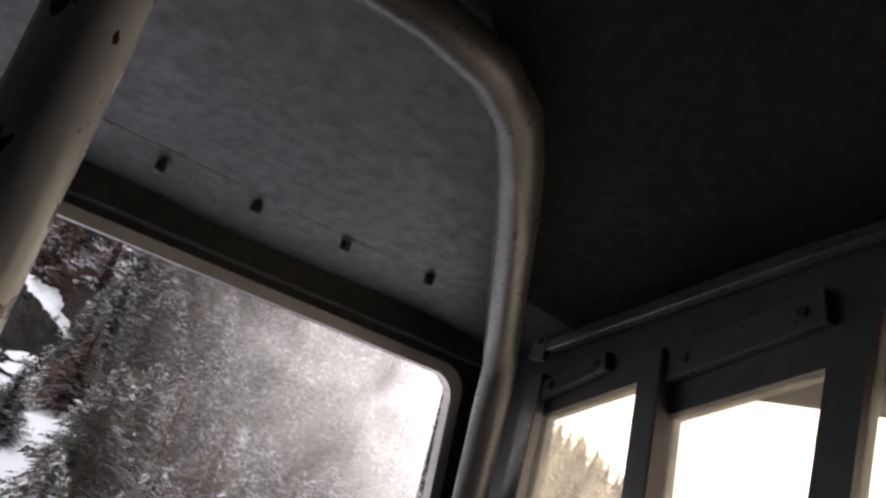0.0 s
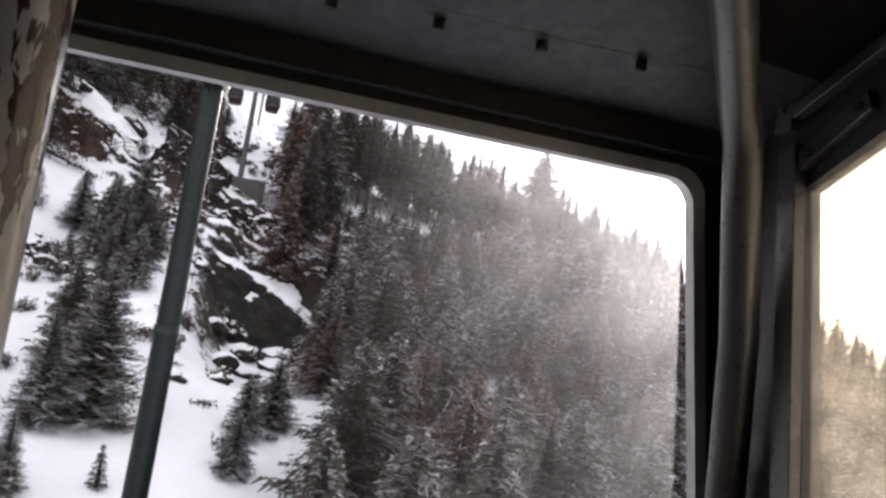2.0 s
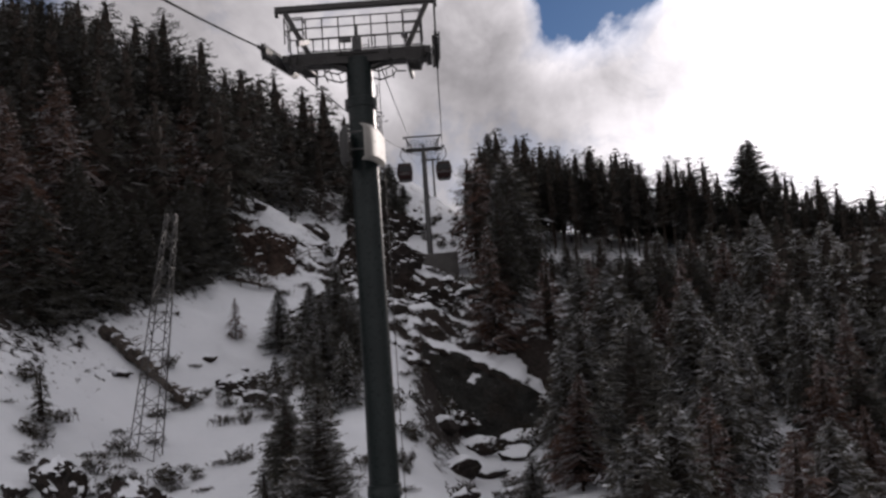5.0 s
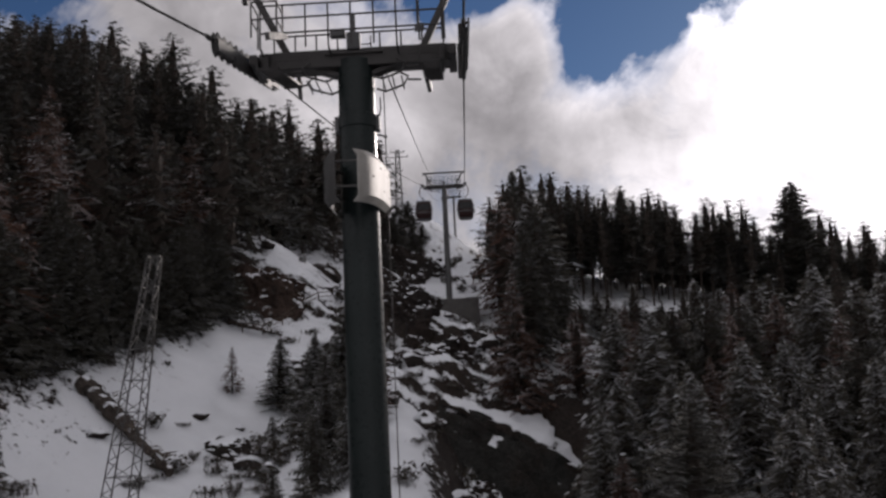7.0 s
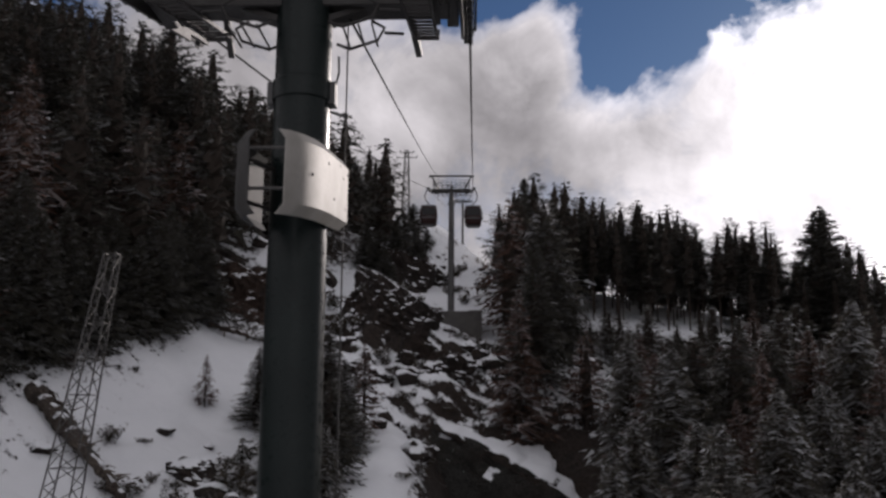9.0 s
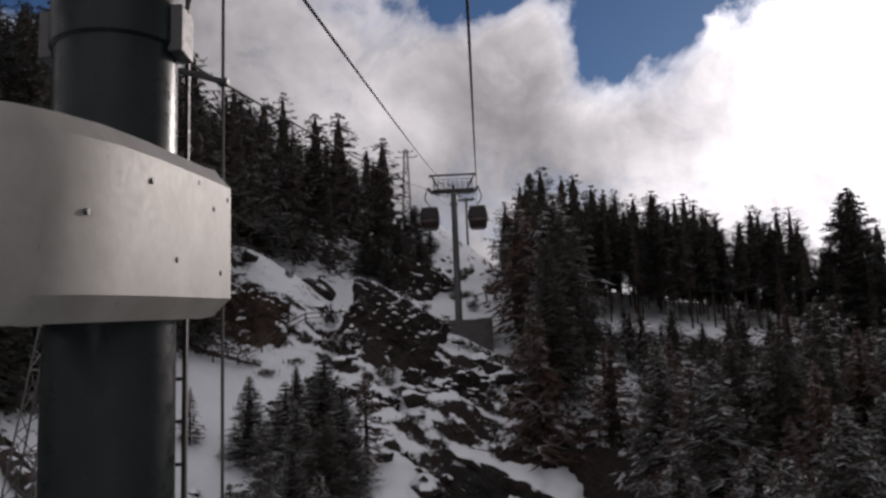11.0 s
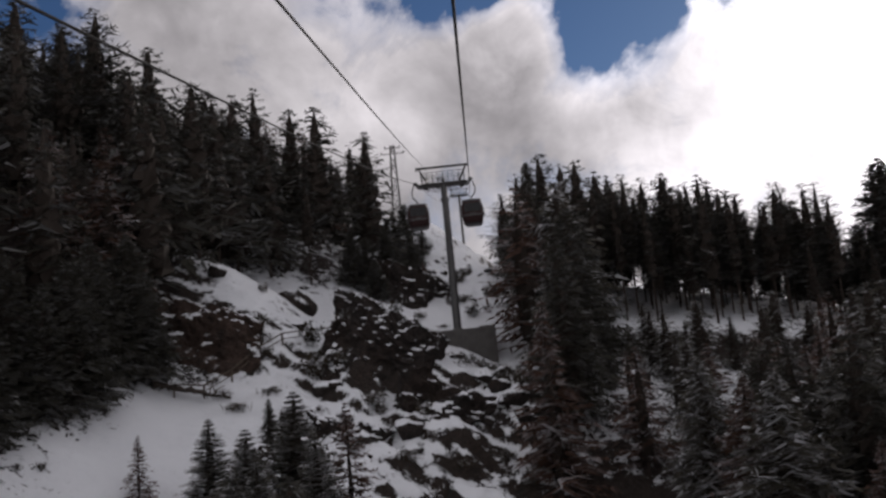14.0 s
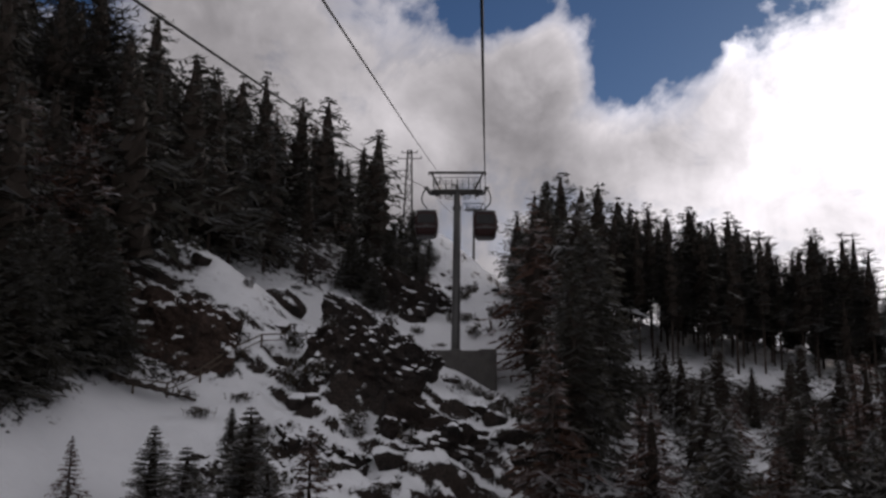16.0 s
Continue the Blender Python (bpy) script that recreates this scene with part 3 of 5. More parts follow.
        # lifting frame leg
        part("frame_leg", Mesh().bar((s * 1.45, 0, -0.2), (s * 2.25, 0, 1.42), 0.13, 0.16), M_STEEL, t)
    part("top_beam", Mesh().box((0, 0, 1.5), (5.1, 0.2, 0.18), None, 0.1).box((-2.5, 0, 1.38), (0.12, 0.16, 0.2)).box((2.5, 0, 1.38), (0.12, 0.16, 0.2)), M_STEEL, t)
    for yy in (-0.75, 0.75):
        pts = [(-2.0 + 0.5 * k, yy, -0.15) for k in range(9)]
        g = rails("guard_rail", t, pts, (0.35, 0.7, 1.0) if yy < 0 else (0.5, 0.9))
        for k in (0, 3, 6):
            part("support", Mesh().bar((-2.0 + 0.5 * k, yy, -0.15), (-2.0 + 0.5 * k, 0, -0.25), 0.04), M_STEEL, g)
    for s in (-1, 1):
        rails("end_rail", t, [(s * 2.05, -0.75, -0.15), (s * 2.05, -1.4, -0.15), (s * 1.5, -1.4, -0.15), (s * 1.5, -0.75, -0.15)], (0.4, 0.8))
    part("signal_box", Mesh().box((0.0, -0.25, 0.1), (0.3, 0.25, 0.4)).tube([(0, -0.25, 0.3), (0, -0.25, 0.75)], 0.05, 8).box((-0.35, -0.25, 0.3), (0.34, 0.2, 0.14)), M_CABIN_DARK, t)
    # ladder down the uphill flank of the mast
    ld = Mesh()
    top, low = 0.6, max(h + 2.5, -16)
    for e in (-0.15, 0.15):
        ld.bar((0.15 + e, 0.62, low), (0.15 + e, 0.62, top), 0.03, 0.05)
    part("ladder", ld, M_STEEL, t)
    lad = Mesh()
    lad.tube([(0.0, 0.62, 0), (0.30, 0.62, 0)], 0.014, 6)
    rung = lad.data("rung", M_STEEL)
    ladder_ob = [o for o in t.children if o.name.startswith("ladder")][0]
    z = low + 0.2
    while z < top:
        r = part("rung", rung, None, ladder_ob)
        r.location.z = z
        z += 0.3
    z = low + 1.0
    while z < top - 1:
        part("ladder_bracket", Mesh().bar((0.02, 0.30, z), (0.02, 0.62, z), 0.04).bar((0.0, 0.62, z), (0.30, 0.62, z), 0.04).bar((0.29, 0.62, z), (0.22, 0.25, z), 0.04), M_STEEL, t)
        z += 2.4
    for e in (-1, 1):
        part("bracket", Mesh().box((e * (r_top + 0.04), 0, -1.75), (0.1, 0.25, 0.34)), M_CABIN_DARK, t)
    part("cable_loop", Mesh().tube([(0.45, 0, -1.75), (0.53, 0, -1.4), (0.52, 0, -1.15)], 0.018, 6), M_CABIN_DARK, t)
    return t


T1 = (0.0, 0.0, 7.65)
T2 = (-0.03, 91.0, 27.05)
T3 = (-0.6, 246.0, 62.0)
tower_a = tower("tall green-grey ropeway tower with cross arm and metal shield", *T1, ground(0, 0) - 0.4, 0.22, 6.0, 12, 0.41, 0.50, -5.8)
tower_b = tower("ropeway tower standing on a concrete plinth", *T2, 12.7, 0.2, 3.6, 8, 0.30, 0.38, None, M_MAST_GREY)
tower_c = tower("distant ropeway tower behind the snowy crest", *T3, ground(T3[0], T3[1]) - 0.5, 0.2, 3.6, 8, 0.30, 0.38, None, M_MAST_GREY)

# guard plates that keep swinging cabins off the mast: bent sheets, narrow at the downhill end


def rise(py):
    return -0.03 + 0.11 * (py + 1.9)


for side in (1, -1):
    prof = [(0.24, -1.92), (0.36, -1.80), (0.47, -1.55), (0.56, -1.2), (0.61, -0.7), (0.635, -0.1), (0.65, 0.35), (0.66, 0.7)]
    sh, n = Mesh(), len(prof)
    for inner in (0, 1):
        for z, back in ((-2.83, 0.09), (-2.95, 0.0), (-3.78, 0.0), (-3.92, 0.10)):
            for i, (px, py) in enumerate(prof):
                e = 0.12 if i == n - 1 and back else 0.0
                sh.v.append((side * (px - back - 0.02 * inner) - 0.05, py - e + (0.01 if inner else 0), z + rise(py)))
    for inner in (0, 1):
        for j in range(3):
            for i in range(n - 1):
                o = inner * 4 * n + j * n + i
                q = (o, o + 1, o + 1 + n, o + n)
                sh.f.append(q if (inner == 1) == (side == 1) else q[::-1])
    for j in range(3):
        for i in (0, n - 1):
            sh.f.append((j * n + i, (j + 1) * n + i, 4 * n + (j + 1) * n + i, 4 * n + j * n + i))
    for j in (0, 3):
        for i in range(n - 1):
            sh.f.append((j * n + i, j * n + i + 1, 4 * n + j * n + i + 1, 4 * n + j * n + i))
    # left plate takes the black material: its shaded side is put into the colour
    shield = part("guard_plate", sh, M_SHIELD if side > 0 else M_RUBBER, tower_a, "dull white bent sheet-metal guard plate" if side > 0 else "bent sheet-metal guard plate with its shade put in as dark colour", 30)
    for zz in (-3.05, -3.65):
        part("stay", Mesh().tube([(side * 0.55 - 0.05, -1.0, zz + 0.1), (side * 0.3, -0.25, zz + 0.1)], 0.028, 6), M_STEEL, shield)
        part("stay", Mesh().tube([(side * 0.6 - 0.05, 0.6, zz + 0.4), (side * 0.25, 0.3, zz + 0.4)], 0.028, 6), M_STEEL, shield)
    for k in range(7):
        bx, by, bz = ((0.6, -0.8, -3.1), (0.62, -0.4, -3.55), (0.645, 0.3, -3.15), (0.65, 0.45, -3.6), (0.655, 0.62, -3.05), (0.5, -1.45, -3.35), (0.63, 0.0, -3.0))[k]
        part("bolt", Mesh().tube([(side * (bx + 0.012) - 0.05, by, bz + rise(by)), (side * (bx - 0.01) - 0.05, by, bz + rise(by))], 0.018, 6), M_SCREW, shield)
for zz in (-3.1, -3.62):
    part("cross_stay", Mesh().tube([(-0.31, -1.88, zz), (0.21, -1.88, zz)], 0.022, 6), M_LATTICE, tower_a)
conduit = Mesh().tube([(0.55, 0.7, -0.2), (0.55, 0.7, -14)], 0.013, 8)
part("conduit", conduit, M_LATTICE, tower_a, "pale thin conduit pipe")
for zz in (-1.85, -3.45, -5.5, -8.0):
    part("conduit_bracket", Mesh().bar((0.2, 0.3, zz), (0.55, 0.68, zz), 0.05, 0.03).box((0.55, 0.7, zz), (0.08, 0.08, 0.05)), M_MAST_GREY, tower_a)

# concrete plinth of the second tower
pl = Mesh()
pl.box((0, 0, -3.0), (6.2, 4.4, 6.0), None, 0.03)
pl.box((2.35, 0.6, 0.07), (1.5, 3.2, 0.3), None, 0.06)
plinth = part("tower_plinth", pl, M_CONCRETE)
plinth.location = (0.35, 91.0, 12.72)
tagged(plinth, "weathered grey concrete plinth cut into the slope", "plinth")

# ---- ropes ----


def rope_z(y):
    if y < 0:
        return T1[2] + 0.275 * y + 0.00105 * y * y
    if y < T2[1]:
        s = T2[1]
        return T1[2] + 0.172 * y + (T2[2] - T1[2] - 0.172 * s) / s**2 * y * y
    u = y - T2[1]
    s = T3[1] - T2[1]
    return T2[2] + 0.18 * u + (T3[2] - T2[2] - 0.18 * s) / s**2 * u * u


for side, what in ((1, "uphill"), (-1, "downhill")):
    m = Mesh().tube([(side * GAUGE + (T3[0] * max(yy - 91, 0) / 155), yy, rope_z(yy) + (0.45 * 4 * (yy / 91) * (1 - yy / 91) if side < 0 and 0 < yy < 91 else 0.0)) for yy in [k * 4.0 - 118 for k in range(92)]], 0.024, 8)
    tagged(part("haul_rope", m, M_ROPE, None, "", 60), "dark steel haul rope running over the tower wheels", "wire rope", "haul ropes")
cab = []
for k in range(31):
    u = k / 30
    cab.append((0.68 - 2.48 * u, T2[1] * u, 7.08 + 21.62 * u - 0.6 * u * (1 - u)))
for k in range(1, 16):
    u = k / 15
    cab.append((-1.8 + 0.8 * u, T2[1] + (T3[1] - T2[1]) * u, T2[2] + 1.65 + (T3[2] - T2[2]) * u - 10 * u * (1 - u)))
tagged(part("signal_cable", Mesh().tube(cab, 0.02, 6), M_ROPE, None, "", 60), "thin dark signal cable strung between towers", "cable")

# ---- trees ----


def conifer(h, r, rng, whorls, per, twigs, droop=0.35, low=0.12, ragged=0.3, power=0.85, bare_chance=0.0, core=0.4, lift=1.0, spray=1.0):
    """Faces of a crown of branches with twig sprays round a dense ragged middle: vertices, faces, dust a face (-1 in
    the middle, which is coloured dark).
    """
    v, f, dust = [], [], []

    def reach(u):
        return r * ((1 - u) ** power) * (1.0 - 0.3 * math.exp(-u * 12)) + 0.030 * h * (1 - u) ** 0.55 + 0.03
    # solid middle, marked -1 so its colour carries the crown's inner shade
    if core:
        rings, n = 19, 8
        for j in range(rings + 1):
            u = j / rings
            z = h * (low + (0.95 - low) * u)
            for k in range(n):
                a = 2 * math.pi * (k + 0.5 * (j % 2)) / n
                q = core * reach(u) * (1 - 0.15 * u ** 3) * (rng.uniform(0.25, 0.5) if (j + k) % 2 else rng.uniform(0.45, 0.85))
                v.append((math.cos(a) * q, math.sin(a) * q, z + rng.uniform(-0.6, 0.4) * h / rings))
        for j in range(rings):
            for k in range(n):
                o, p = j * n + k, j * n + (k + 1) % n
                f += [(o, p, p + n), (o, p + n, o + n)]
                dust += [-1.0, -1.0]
    for i in range(whorls):
        u = ((i + rng.random() * 0.7) / whorls) ** 0.9
        z = h * (low + (0.985 - low) * u)
        count = max(4, int(per * (1 - 0.45 * u)))
        for k in range(count):
            if rng.random() < bare_chance:
                continue
            a = 2 * math.pi * (k + rng.random()) / count
            ln = reach(u) * (1 - 0.15 * u) * (1 - ragged + ragged * 1.5 * rng.random())
            ca, sa = math.cos(a), math.sin(a)
            zz = z + rng.uniform(-0.8, 0.8) * (1 - 0.85 * u) * h / whorls
            dr = droop * (1.1 - 1.5 * u) * rng.uniform(0.6, 1.4)

            def at(s, side=0.0, drop=0.0):
                d = ln * s
                return (ca * d - sa * side, sa * d + ca * side, zz - dr * d * (1.2 - 0.55 * s) + (0.3 * ln * (min(u, 0.6) - 0.2)) * s - drop)
            snow = rng.random() ** 1.1
            b = len(v)
            w0 = 0.05 * ln + 0.02
            v += [at(0.3, -w0), at(0.3, w0), at(1.0)]
            f.append((b, b + 1, b + 2))
            dust.append(snow)
            for j in range(twigs):
                s = 0.35 + 0.62 * (j + rng.random() * 0.9) / twigs
                side = 1 if j % 2 else -1
                tl = spray * (0.31 * ln * (1.35 - s) + 0.18) * rng.uniform(0.6, 1.35)
                wd = spray * (0.032 * ln + 0.07)
                drop = lift * tl * rng.uniform(-0.35, 0.75)
                b = len(v)
                v += [at(s - wd / ln * 0.5, 0, drop * 0.3), at(min(s + wd / ln * 0.6, 1.05), 0, -0.04), at(min(s + tl / ln * 0.5, 1.12), side * tl, drop)]
                f.append((b, b + 1, b + 2))
                dust.append(snow * rng.uniform(0.2, 1.2) if rng.random() < 0.55 else 0.0)
    return v, f, dust


def crown_mesh(name, vfd, mat):
    v, f, d = vfd
    me = bpy.data.meshes.new(name)
    me.from_pydata(v, [], f)
    me.materials.append(mat)
    a = me.attributes.new("dust", "FLOAT", "FACE")
    a.data.foreach_set("value", [max(q, 0.0) for q in d])
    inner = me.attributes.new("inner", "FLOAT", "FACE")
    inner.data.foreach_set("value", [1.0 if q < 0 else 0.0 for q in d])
    me.update()
    return me


def trunk_mesh(h, r, rng, limbs=6):
    m = Mesh()
    bend = [rng.uniform(-0.1, 0.1) for _ in range(4)]
    m.tube([(0, 0, -0.8), (0, 0, 0), (bend[0], bend[1], h * 0.35), (bend[2], bend[3], h * 0.7), (0, 0, h * 0.99)], [r * 1.35, r * 1.1, r * 0.8, r * 0.45, 0.015], 7)
    for k in range(limbs):
        a = rng.uniform(0, 6.28)
        z = h * rng.uniform(0.06, 0.5)
        ln = rng.uniform(0.5, 1.3)
        m.tube([(0, 0, z), (math.cos(a) * ln * 0.5, math.sin(a) * ln * 0.5, z - 0.1), (math.cos(a) * ln, math.sin(a) * ln, z - 0.35)], [0.035, 0.025, 0.008], 5)
    return m


KINDS = {}


def make_kind(key, label, h, r, mat, seed, whorls, per, twigs, **kw):
    rng = random.Random(seed)
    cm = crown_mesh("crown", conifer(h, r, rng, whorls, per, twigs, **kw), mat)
    tm = trunk_mesh(h, 0.011 * h + 0.03, rng).data("trunk", M_BARK)
    KINDS[key] = (h, cm, tm, label)


make_kind("spruce_a", "dark green spruce dusted with snow", 12.0, 3.7, M_SPRUCE, 11, 40, 14, 16, power=0.68, droop=0.22, ragged=0.6, core=0.55, spray=0.78)
make_kind("spruce_b", "slender dark spruce with drooping branches", 13.0, 3.0, M_SPRUCE, 12, 42, 13, 16, droop=0.32, power=0.66, ragged=0.6, core=0.55, spray=0.78)
make_kind("spruce_c", "ragged spruce with gaps in its crown", 12.0, 4.0, M_SPRUCE, 13, 34, 13, 12, droop=0.15, ragged=0.75, bare_chance=0.12, power=0.62, core=0.42)
make_kind("snow_spruce", "spruce with snow lying on its branches", 11.0, 3.4, M_SPRUCE_SNOW, 14, 38, 14, 12, droop=0.3, power=0.8, ragged=0.6)
make_kind("pine", "tall pine with a rounded ragged crown", 13.0, 3.3, M_SPRUCE, 15, 32, 13, 13, low=0.36, power=0.62, droop=0.0, ragged=0.75, lift=-0.6, core=0.4, bare_chance=0.08)
make_kind("tall_pine", "tall pine with a long bare stem", 15.0, 3.0, M_SPRUCE, 25, 30, 12, 12, low=0.42, power=0.62, droop=0.0, ragged=0.75, lift=-0.6, core=0.45)
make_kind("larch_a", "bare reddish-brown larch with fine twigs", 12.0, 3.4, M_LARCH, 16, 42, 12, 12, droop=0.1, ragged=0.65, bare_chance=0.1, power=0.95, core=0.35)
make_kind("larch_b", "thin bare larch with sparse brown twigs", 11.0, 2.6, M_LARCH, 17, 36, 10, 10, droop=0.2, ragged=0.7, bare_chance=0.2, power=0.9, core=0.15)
make_kind("near_spruce", "broad spruce with snow on its branch tufts", 12.5, 3.5, M_SPRUCE_SNOW, 21, 52, 16, 22, spray=0.75, droop=0.1, power=0.72, low=0.03, ragged=0.6, lift=-0.8, core=0.45)
make_kind("edge_spruce", "dark spruce branched down to the ground", 11.0, 3.4, M_SPRUCE, 33, 44, 15, 20, low=0.02, droop=0.3, power=0.72, ragged=0.6, core=0.6, spray=0.68)
make_kind("young", "small young fir poking out of the snow", 4.0, 1.0, M_SPRUCE_SNOW, 18, 18, 9, 6, low=0.05)
CAT = {"larch_a": "larch", "larch_b": "larch", "pine": "pine", "tall_pine": "pine"}
FIRST = {}


def plant(key, x, y, h, turn, lean=(0, 0), group="conifers on the mountainside", sink=0.25):
    base, cm, tm, label = KINDS[key]
    s = h / base
    m = pose(x, y, ground(x, y) - sink, lean[0], lean[1], turn)
    if key not in FIRST:
        name = {"spruce_a": "spruce_tree", "spruce_b": "spruce_tree", "spruce_c": "spruce_tree", "snow_spruce": "spruce_tree", "near_spruce": "spruce_tree", "edge_spruce": "spruce_tree", "pine": "pine_tree", "tall_pine": "pine_tree", "larch_a": "larch_tree", "larch_b": "larch_tree", "young": "young_fir"}[key]
        t = thing(name, label, CAT.get(key, "conifer"), group)
        part("trunk", tm, None, t)
        part("crown", cm, None, t)
        FIRST[key] = t
        t.scale = (s, s, s)
        t.matrix_basis = m @ Matrix.Diagonal((s, s, s, 1))
        return t
    t = copy_thing(FIRST[key], m)
    wide = s * (0.85 + 0.4 * ((turn * 7.31) % 1.0))
    t.scale = (wide, wide, s)
    return t


# trees that stand out by themselves
SOLO = [
    ("near_spruce", -3.7, 12.4, 9.2), ("near_spruce", -5.9, 11.2, 6.2), ("near_spruce", -4.8, 16.0, 6.6), ("near_spruce", -5.6, 4.4, 3.8), ("young", -2.1, 6.3, 2.2),
    ("spruce_c", -6.6, 20.5, 6.2), ("near_spruce", -7.8, 26.5, 5.4), ("snow_spruce", -5.2, 24.0, 4.4), ("young", -8.8, 13.0, 2.4),
    ("snow_spruce", 3.7, 10.2, 3.4), ("snow_spruce", 4.0, 15.0, 3.6), ("near_spruce", 5.6, 17.5, 4.4),
    ("near_spruce", -13.6, 57.2, 6.2), ("near_spruce", -7.5, 51.6, 8.6), ("near_spruce", -9.4, 49.2, 7.8), ("near_spruce", -6.0, 48.6, 6.6), ("spruce_c", -10.6, 53.0, 6.6),
    ("near_spruce", -8.0, 45.4, 6.6), ("near_spruce", -7.2, 40.4, 5.8), ("spruce_c", -6.0, 42.6, 6.4), ("snow_spruce", -5.4, 37.6, 5.6), ("spruce_c", -7.4, 36.2, 5.0),
    ("larch_b", -5.2, 53.4, 7.0), ("spruce_c", -8.6, 54.6, 7.2), ("young", -12.4, 48.0, 2.8), ("larch_b", -17.6, 57.0, 4.2), ("spruce_b", -12.0, 65.2, 3.6),
    ("spruce_c", -6.5, 108.0, 5.0), ("spruce_a", -8.2, 112.0, 6.0), ("spruce_c", -5.4, 116.0, 4.6), ("spruce_a", -7.6, 120.0, 6.0), ("spruce_c", -9.8, 106.0, 6.0), ("spruce_a", -6.2, 125.0, 5.0),
    ("spruce_c", -4.9, 110.0, 3.4), ("spruce_a", -9.2, 127.0, 6.0), ("spruce_c", -5.2, 121.0, 4.0), ("spruce_a", -11.2, 104.5, 6.4), ("larch_a", -4.0, 113.5, 3.0), ("spruce_c", -4.8, 129.0, 4.0),
    ("spruce_a", -8.6, 103.0, 5.0), ("spruce_c", -7.2, 133.0, 5.0),
    ("spruce_b", 8.0, 70.0, 14.5), ("larch_b", 6.3, 66.0, 14.0), ("spruce_b", 9.6, 76.0, 15.0), ("pine", 45.5, 104.0, 17.5), ("spruce_a", 47.2, 106.0, 19.5),
    ("spruce_b", 11.1, 141.5, 18.0), ("young", -24.0, 31.0, 4.0), ("larch_a", -31.0, 43.0, 12.5), ("spruce_a", -28.8, 49.0, 12.0),
]
rng = random.Random(5)
taken = []
for key, x, y, h in SOLO:
    tree = plant(key, x, y, h, rng.uniform(0, 360))
    if key == "near_spruce" and y > 30:
        tree.scale = (h / 12.5 * 1.12, h / 12.5 * 1.12, h / 12.5)
    taken.append((x, y))


edge = random.Random(61)
for k in range(17):
    y = 41.0 + 1.9 * k + edge.uniform(-0.6, 0.6)
    x = -28.6 + 0.22 * min(y - 39, 28) - edge.uniform(0.2, 1.8)
    plant("edge_spruce", x, y, edge.uniform(7.5, 11.5), edge.uniform(0, 360))
    taken.append((x, y))


def free(x, y, gap):
    return all((x - a) ** 2 + (y - b) ** 2 > gap * gap for a, b in taken[-1600:])


def wood_edge(y):
    """Where the wood beyond the snowfield begins."""
    return -29.2 + 0.22 * min(max(y - 39, -5), 28)


def clear_of_line(x, y):
    if abs(x) < 5.5 + 0.02 * max(y - 91, 0) and y < 300:
        return False
    if wood_edge(y) - 0.8 * math.sin(y * 0.5) < x < 2 and y < 88:
        return False
    if x < 0 and y < 38 or -20.5 < x < 4 and 86 <= y < 101:
        return False
    if x > 0 and x < 5.4 + 0.085 * (y + 21) + 0.8 * math.sin(y * 0.13) and y < 64:
        return False
    return True


def tree_height(x, y, rng):
    if x > 0:
        h = 9.0 + 8.0 * sig((y - 76) / 8)
        if y < 45:
            h = 8.6
    else:
        h = 12.5 + 3.5 * sig((y - 76) / 8)
    if y > 150:
        h = 11.0
    return h * rng.uniform(0.72, 1.18)


near = 0
far = {k: [] for k in KINDS}
tries = 0
